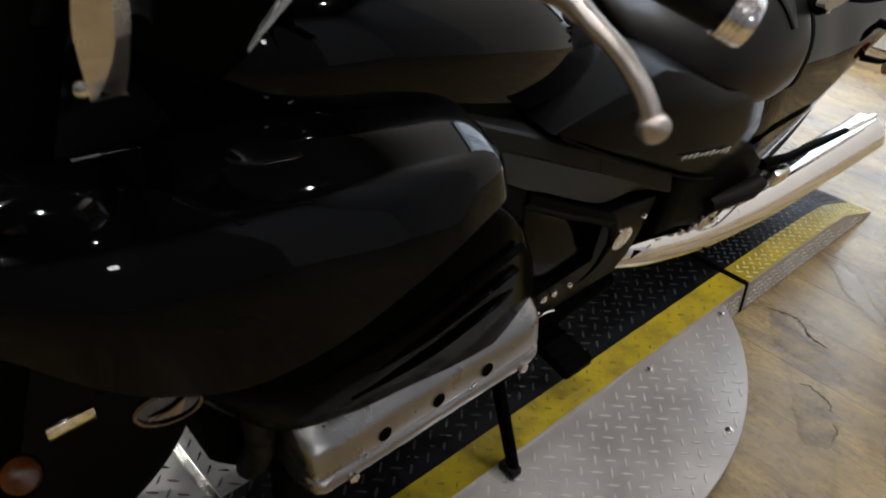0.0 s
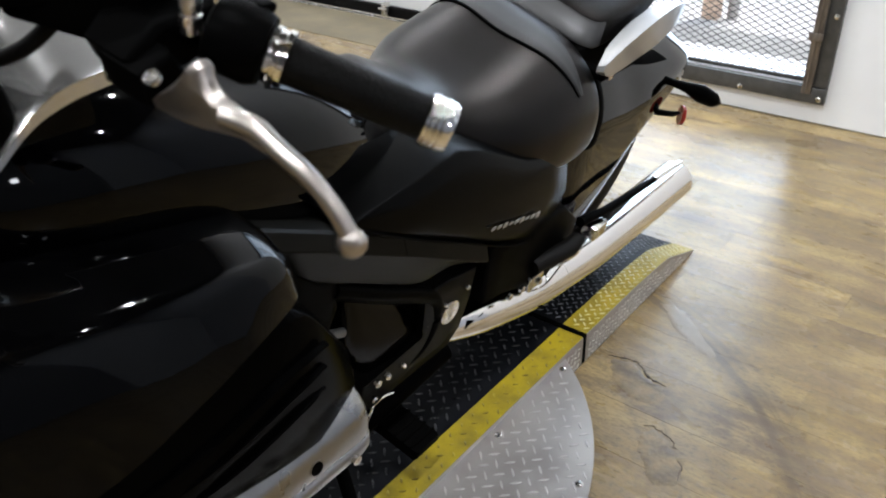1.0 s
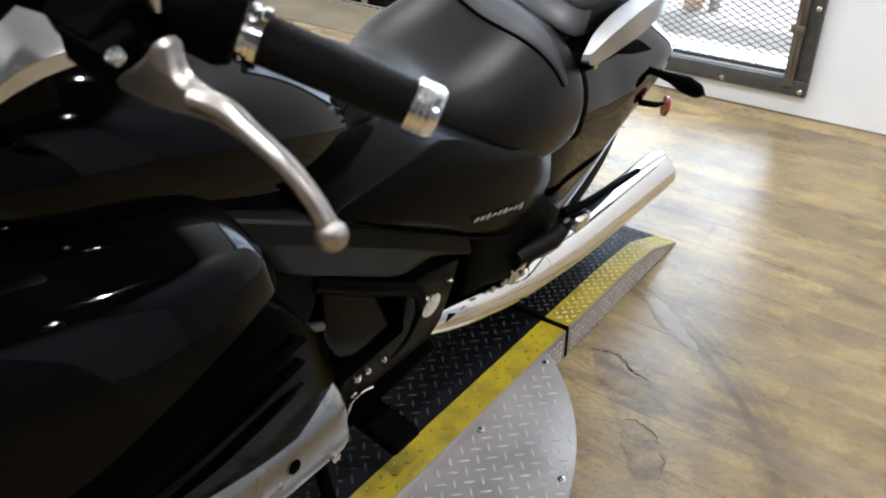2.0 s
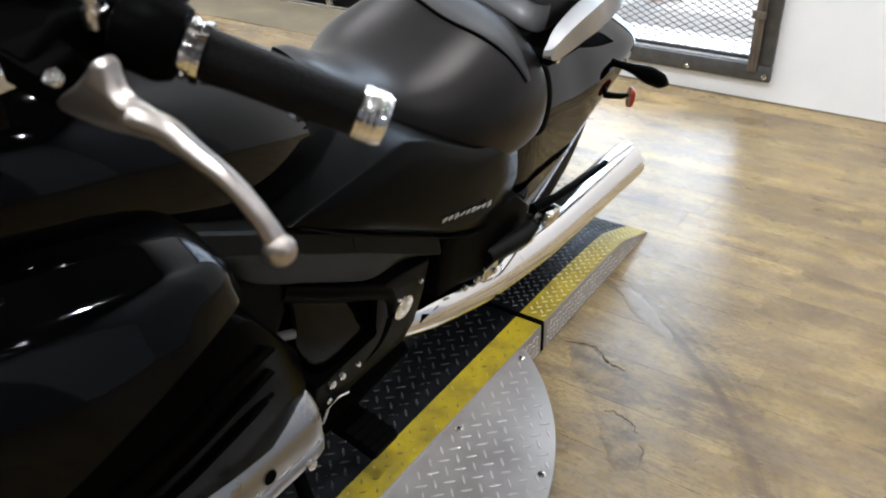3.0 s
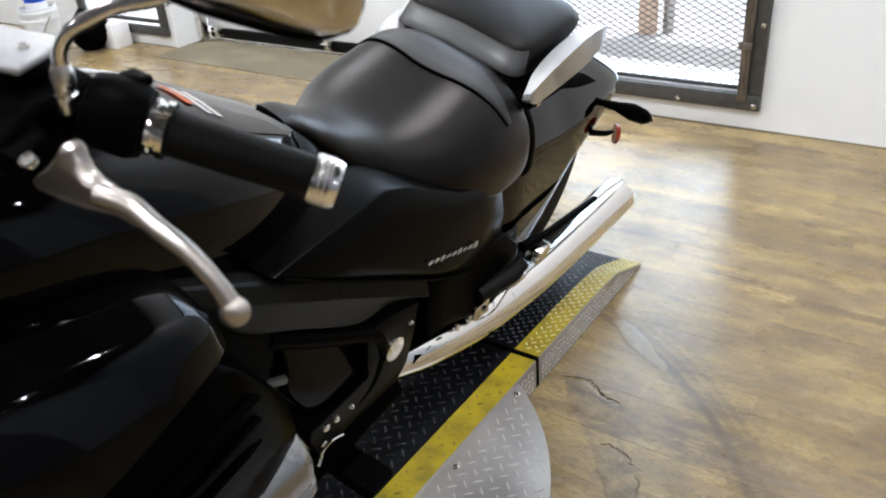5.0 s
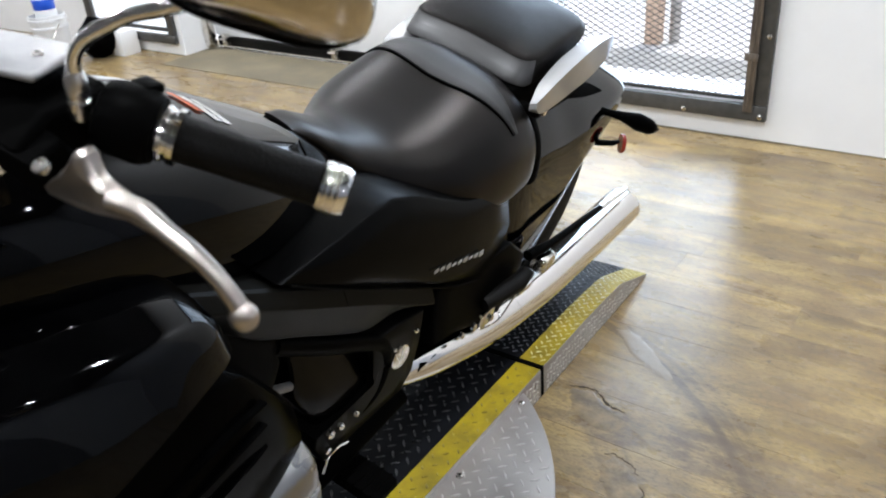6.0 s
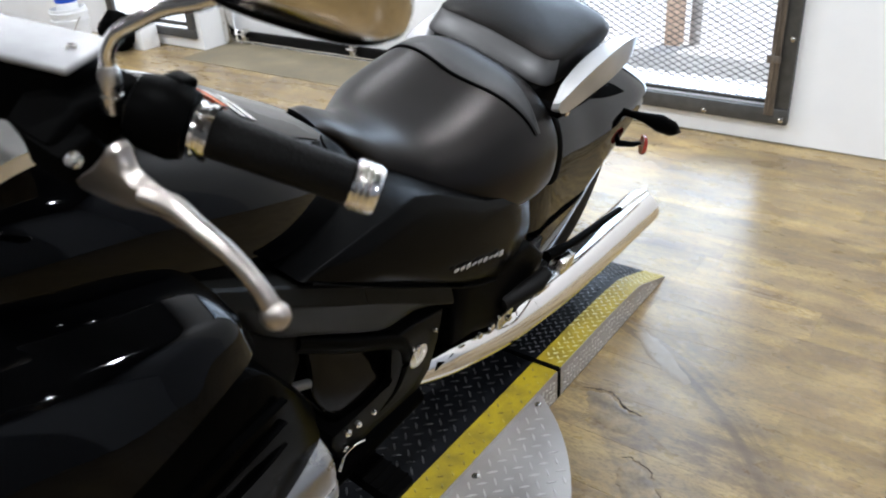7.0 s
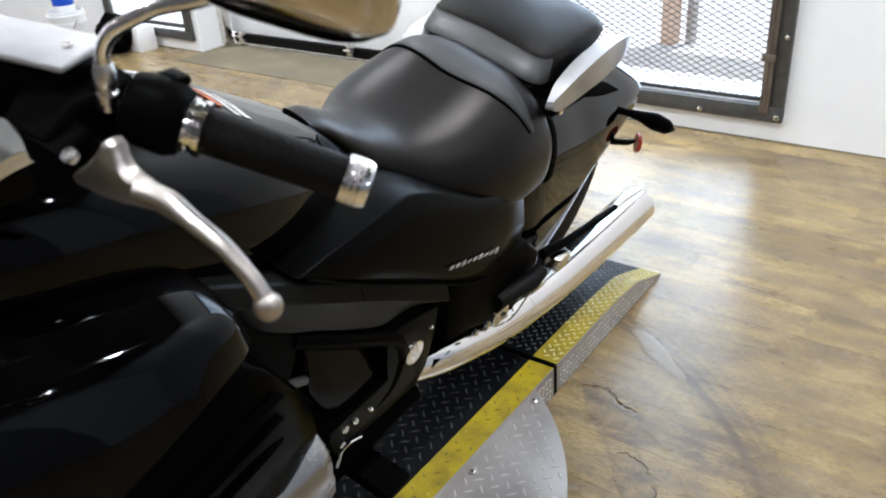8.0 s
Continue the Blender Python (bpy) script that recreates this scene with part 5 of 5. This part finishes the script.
for v, w in ((1.52, 0.292), (1.575, 0.288), (1.47, 0.30)):
    bpart("hanger_bolt", lathe([(0, 0.008), (0.007, 0.008), (0.009, 0.005), (0.009, 0)], (0.2545 if v > 1.53 else 0.2455, v, w - 0.02), (1, 0, 0), 10), CHROME_WORN, hanger)
bpart("wire_guard", tube(spline([(0.252, 1.575, 0.236), (0.252, 1.63, 0.222), (0.254, 1.68, 0.25), (0.256, 1.725, 0.29)]), 0.0022, 6), CHROME_WORN, hanger, "thin bright wire")
bpart("swing_arm", tube([(0.0, 1.20, 0.30), (0.11, 1.45, 0.31), (0.12, 2.03, 0.325)], [0.05, 0.045, 0.04], 14), MATT, None, "matt black swing arm")
bpart("shock_absorber", tube([(0.13, 1.60, 0.55), (0.13, 1.82, 0.33)], 0.032, 16), MATT, None, "black rear shock absorber")
bpart("rear_frame", slab([(1.15, 0.60), (1.68, 0.62), (1.86, 0.60), (1.70, 0.42), (1.45, 0.36), (1.20, 0.36)], -0.13, 0.13, 0.02), MATT, None, "matt black rear frame")

# Rider's foot peg, gear lever and side stand.
peg = bpart("foot_peg", slab([(1.095, 0.150), (1.10, 0.168), (1.165, 0.168), (1.17, 0.150)], 0.205, 0.325, 0.006), MATT, None, "black rubber foot peg")
for k in range(5):
    bpart("peg_rib", box(0.225 + 0.02 * k, 0.231 + 0.02 * k, 1.10, 1.166, 0.1685, 0.1725, 0.001), MATT, peg)
bpart("peg_arm", tube([(0.19, 1.12, 0.21), (0.2, 1.13, 0.17), (0.21, 1.13, 0.16)], 0.011, 10), MATT, peg)
bpart("peg_spring", tube(spline([(0.238, 1.050, 0.226), (0.238, 1.057, 0.243), (0.238, 1.063, 0.259), (0.238, 1.089, 0.262), (0.238, 1.116, 0.252)]), 0.0022, 8), CHROME, peg, "bright chrome peg spring")
bpart("peg_edge", tube([(0.196, 1.108, 0.166), (0.198, 1.175, 0.170)], 0.002, 6), CHROME, peg)
stand = bpart("side_stand", tube([(0.235, 0.965, 0.24), (0.30, 0.945, 0.175), (0.382, 0.921, 0.092)], [0.013, 0.012, 0.011], 12), MATT, None, "black side stand")

# Handlebar, left controls.
bar = bpart("handlebar", tube(spline([(-0.36, 0.65, 1.115), (-0.27, 0.60, 1.125), (-0.14, 0.50, 1.105), (-0.06, 0.45, 1.085), (0.06, 0.45, 1.085), (0.14, 0.50, 1.105), (0.27, 0.60, 1.125), (0.36, 0.65, 1.115)], 6), 0.0125, 14), MATT, None, "black handlebar")
AXIS = Vector((0.097, 0.062, -0.029)).normalized()
G0 = Vector((0.410, 0.664, 1.115))
for s in (1, -1):
    ax, g = Vector((s * AXIS.x, AXIS.y, AXIS.z)), Vector((s * G0.x, G0.y, G0.z))
    bpart("grip", lathe([(0, 0.0165), (0.002, 0.0178), (0.055, 0.0174), (0.107, 0.0170), (0.109, 0.0155)], g, ax, 28), RUBBER, bar, "black rubber grip")
    col = bpart("grip_collar", lathe([(-0.012, 0.0165), (-0.0115, 0.0205), (-0.007, 0.0215), (-0.0055, 0.0195), (-0.003, 0.0195), (-0.0015, 0.0215), (0.003, 0.0215), (0.0035, 0.018)], g, ax, 28), CHROME, bar, "chrome grip collar")
    cap = bpart("end_cap", lathe([(0.1085, 0.0165), (0.109, 0.0196), (0.126, 0.0196), (0.130, 0.0175), (0.1305, 0.0)], g, ax, 28), CHROME, bar, "chrome bar end cap")
    for k in range(3):
        bpart("groove_ring", lathe([(0.111 + 0.0045 * k, 0.0194), (0.1115 + 0.0045 * k, 0.0204), (0.1135 + 0.0045 * k, 0.0204), (0.114 + 0.0045 * k, 0.0194)], g, ax, 28), CHROME_WORN, cap)
switch = bpart("switch_housing", lathe([(-0.056, 0.018), (-0.053, 0.025), (-0.044, 0.028), (-0.022, 0.029), (-0.013, 0.025), (-0.0125, 0.017)], G0, AXIS, 24), SATIN, bar, "black switch housing")
bpart("switch_button", box(0.372, 0.394, 0.655, 0.672, 1.142, 1.150, 0.003), SATIN, switch)
bpart("switch_pin", lathe([(0, 0.006), (0.006, 0.006), (0.008, 0.003), (0.008, 0)], (0.378, 0.650, 1.143), (0.1, 0.1, 1), 12), CHROME_WORN, switch, "pale switch pin")
perch = bpart("lever_perch", slab([(0.585, 1.094), (0.577, 1.112), (0.60, 1.135), (0.655, 1.138), (0.665, 1.105), (0.62, 1.092)], 0.30, 0.352, 0.008), MATT, bar, "black lever perch")
bpart("perch_tab", slab([(0.580, 1.084), (0.576, 1.108), (0.60, 1.122), (0.615, 1.10), (0.61, 1.084)], 0.318, 0.368, 0.006), MATT, perch)
for u, v in ((0.374, 0.5795),):
    bpart("pivot_screw", lathe([(-0.002, 0.006), (0.0025, 0.006), (0.0035, 0.0045), (0.002, 0.003), (0.002, 0)], (u, v, 1.110), (0.15, -0.6, 0.78), 16), CHROME_WORN, perch, "dull pivot screw")
RES = Matrix.Translation((0.262, 0.604, 0)) @ Matrix.Rotation(math.atan2(0.36, 0.93), 4, "Z")
res = bpart("fluid_reservoir", box(-0.062, 0.066, -0.024, 0.024, 1.096, 1.151, 0.010, turn=RES), SATIN, bar, "black fluid reservoir", 30)
bpart("reservoir_lid", box(-0.068, 0.074, -0.030, 0.030, 1.1515, 1.1585, 0.003, segments=3, turn=RES), LID, res, "silver reservoir lid", 30)
for x in (-0.052, 0.058):
    bpart("lid_screw", lathe([(0, 0.004), (0.002, 0.004), (0.003, 0.002), (0.003, 0)], RES @ Vector((x, 0.0, 1.1585)), (0, 0, 1), 10), CHROME_WORN, res)
bpart("reservoir_hose", tube(spline([(0.23, 0.60, 1.095), (0.20, 0.58, 1.06), (0.15, 0.56, 1.03)]), 0.007, 10), RUBBER, res)
SHIFT = Vector((-0.0055, -0.003, 0.0005))
lever = spline([(0.446, 0.589, 1.1085), (0.458, 0.590, 1.1105), (0.472, 0.592, 1.1105), (0.489, 0.593, 1.105), (0.517, 0.596, 1.095), (0.538, 0.598, 1.081), (0.549, 0.600, 1.067)], 6)
lev = bpart("clutch_lever", tube([p + SHIFT for p in lever], spread([0.0085, 0.0082, 0.0076, 0.0069, 0.0064, 0.0062, 0.0068], len(lever)), 20, flat=1.0, up=(0, 0.5, 0.86)), LEVER, bar, "polished alloy clutch lever")
blade = [(0.364, 1.0885), (0.372, 1.0965), (0.386, 1.109), (0.399, 1.1225), (0.4085, 1.1335), (0.415, 1.1370), (0.4205, 1.1350), (0.4225, 1.1290), (0.4280, 1.1215), (0.440, 1.1170), (0.456, 1.1170), (0.472, 1.1165), (0.492, 1.1085), (0.488, 1.1010), (0.468, 1.1035), (0.446, 1.0985), (0.426, 1.0920), (0.404, 1.0865), (0.384, 1.0845), (0.368, 1.084)]
mid = Vector((0.402, 1.102))
rings = []
for v, k in ((0.5975, 0.0045), (0.596, 0.0016), (0.593, 0.0), (0.588, 0.0), (0.584, 0.0014), (0.5820, 0.0045)):
    rings.append([(p[0] + (mid - Vector(p)).normalized().x * k, 0.591 + (v - 0.591) * min(1.0, max(0.3, (0.515 - p[0]) / 0.075)), p[1] + (mid - Vector(p)).normalized().y * k) for p in blade])
bpart("blade", loft([[Vector(p) + SHIFT * min(1.0, max(0.0, (p[0] - 0.40) / 0.07)) for p in ring] for ring in rings]), LEVER, lev, "broad flat root of the lever", 35)
bm = bmesh.new()
bmesh.ops.create_uvsphere(bm, u_segments=28, v_segments=16, radius=0.0104)
for v in bm.verts:
    v.co = Vector((0.5455, 0.597, 1.064)) + Matrix.Rotation(radians(40), 3, "Y") @ Vector((v.co.x * 0.96, v.co.y * 0.86, v.co.z * 1.14))
bpart("ball_end", bm, LEVER, lev, "", 80)

# Mirrors on curved chrome stems.
for s in (1, -1):
    base = bpart("mirror_clamp", lathe([(-0.026, 0.0068), (-0.025, 0.0080), (-0.012, 0.0082), (-0.011, 0.0068), (-0.007, 0.0068), (-0.006, 0.0084), (0.004, 0.0082), (0.010, 0.0062)], (s * 0.357, 0.625, 1.150), (0, 0, 1), 12), CHROME_WORN, bar, "chrome mirror clamp")
    line = spline([(s * 0.357, 0.625, 1.152), (s * 0.357, 0.626, 1.168), (s * 0.362, 0.629, 1.180), (s * 0.372, 0.634, 1.190), (s * 0.389, 0.650, 1.203), (s * 0.412, 0.665, 1.212), (s * 0.435, 0.675, 1.225)], 6)
    mir = bpart("mirror_stem", tube(line, spread([0.0058, 0.0056, 0.0056, 0.0056, 0.0056, 0.006, 0.007], len(line)), 14), CHROME, bar, "curved chrome mirror stem")
    d = Vector((s * 0.84, 0.50, -0.16)).normalized()
    c = Vector((s * 0.476, 0.679, 1.2530))
    up = Vector((0, 0, 1))
    n = d.cross(up).normalized()
    if n.y > 0:
        n = -n
    rings = []
    for depth, size in ((0.030, 0.25), (0.026, 0.62), (0.017, 0.88), (0.004, 1.0), (-0.004, 1.0), (-0.008, 0.97)):
        rings.append([c + n * depth + d * (0.077 * size * math.copysign(abs(math.cos(a)) ** 0.55, math.cos(a))) + up * (0.036 * size * math.copysign(abs(math.sin(a)) ** 0.55, math.sin(a))) for a in np.linspace(0, 2 * math.pi, 40, endpoint=False)])
    shell = bpart("mirror_shell", loft(rings), MIRRORBROWN, mir, "chrome mirror shell", 50)
    bpart("mirror_rim", loft([[c - n * (0.0085 + q) + d * (0.077 * size * math.copysign(abs(math.cos(a)) ** 0.55, math.cos(a))) + up * (0.036 * size * math.copysign(abs(math.sin(a)) ** 0.55, math.sin(a))) for a in np.linspace(0, 2 * math.pi, 40, endpoint=False)] for q, size in ((0, 1.0), (0.010, 0.99), (0.012, 0.94))]), MATT, shell, "black mirror rim", 50)

    bpart("mirror_lip", tube([c - n * 0.004 + d * (0.075 * math.copysign(abs(math.cos(a)) ** 0.55, math.cos(a))) + up * (0.037 * math.sin(a)) for a in np.linspace(math.pi * 1.10, math.pi * 1.84, 24)], spread([0.004, 0.007, 0.008, 0.008, 0.007, 0.004], 24), 10), SATIN, shell, "black lower mirror lip", 60)
# The foot of the side stand on the deck.
foot = Matrix.Translation((0.392, 0.919, 0.0)) @ Matrix.Rotation(radians(-12.5), 4, "Y")
bpart("stand_foot", box(-0.016, 0.022, -0.013, 0.013, 0.080, 0.100, 0.006, segments=3, turn=foot), RUBBER, stand, "black rubber stand foot", 30)

# ---- vinyl planks ----
PW, PL = 0.152, 1.22
shared = {}
rng = random.Random(4)
row = 0
y = Y0 + 0.02
while y < Y1 - 0.01:
    x = X0 - rng.random() * PL
    y1 = min(y + PW, Y1)
    while x < X1:
        x0, x1 = max(x, X0), min(x + PL, X1)
        if x1 - x0 > 0.03:
            key = (round(x1 - x0, 3), round(y1 - y, 3))
            if key not in shared:
                bm = box(0.0001, x1 - x0 - 0.0001, 0.0001, y1 - y - 0.0001, -0.004, 0.0, 0.0002, segments=1)
                for f in bm.faces:
                    f.smooth = False
                me = bpy.data.meshes.new("plank")
                bm.to_mesh(me)
                bm.free()
                me.materials.append(PLANK)
                shared[key] = me
            ob = new("plank", shared[key])
            ob.parent = floor
            ob.location = (x0, y, 0.0)
        x += PL
    y += PW
    row += 1
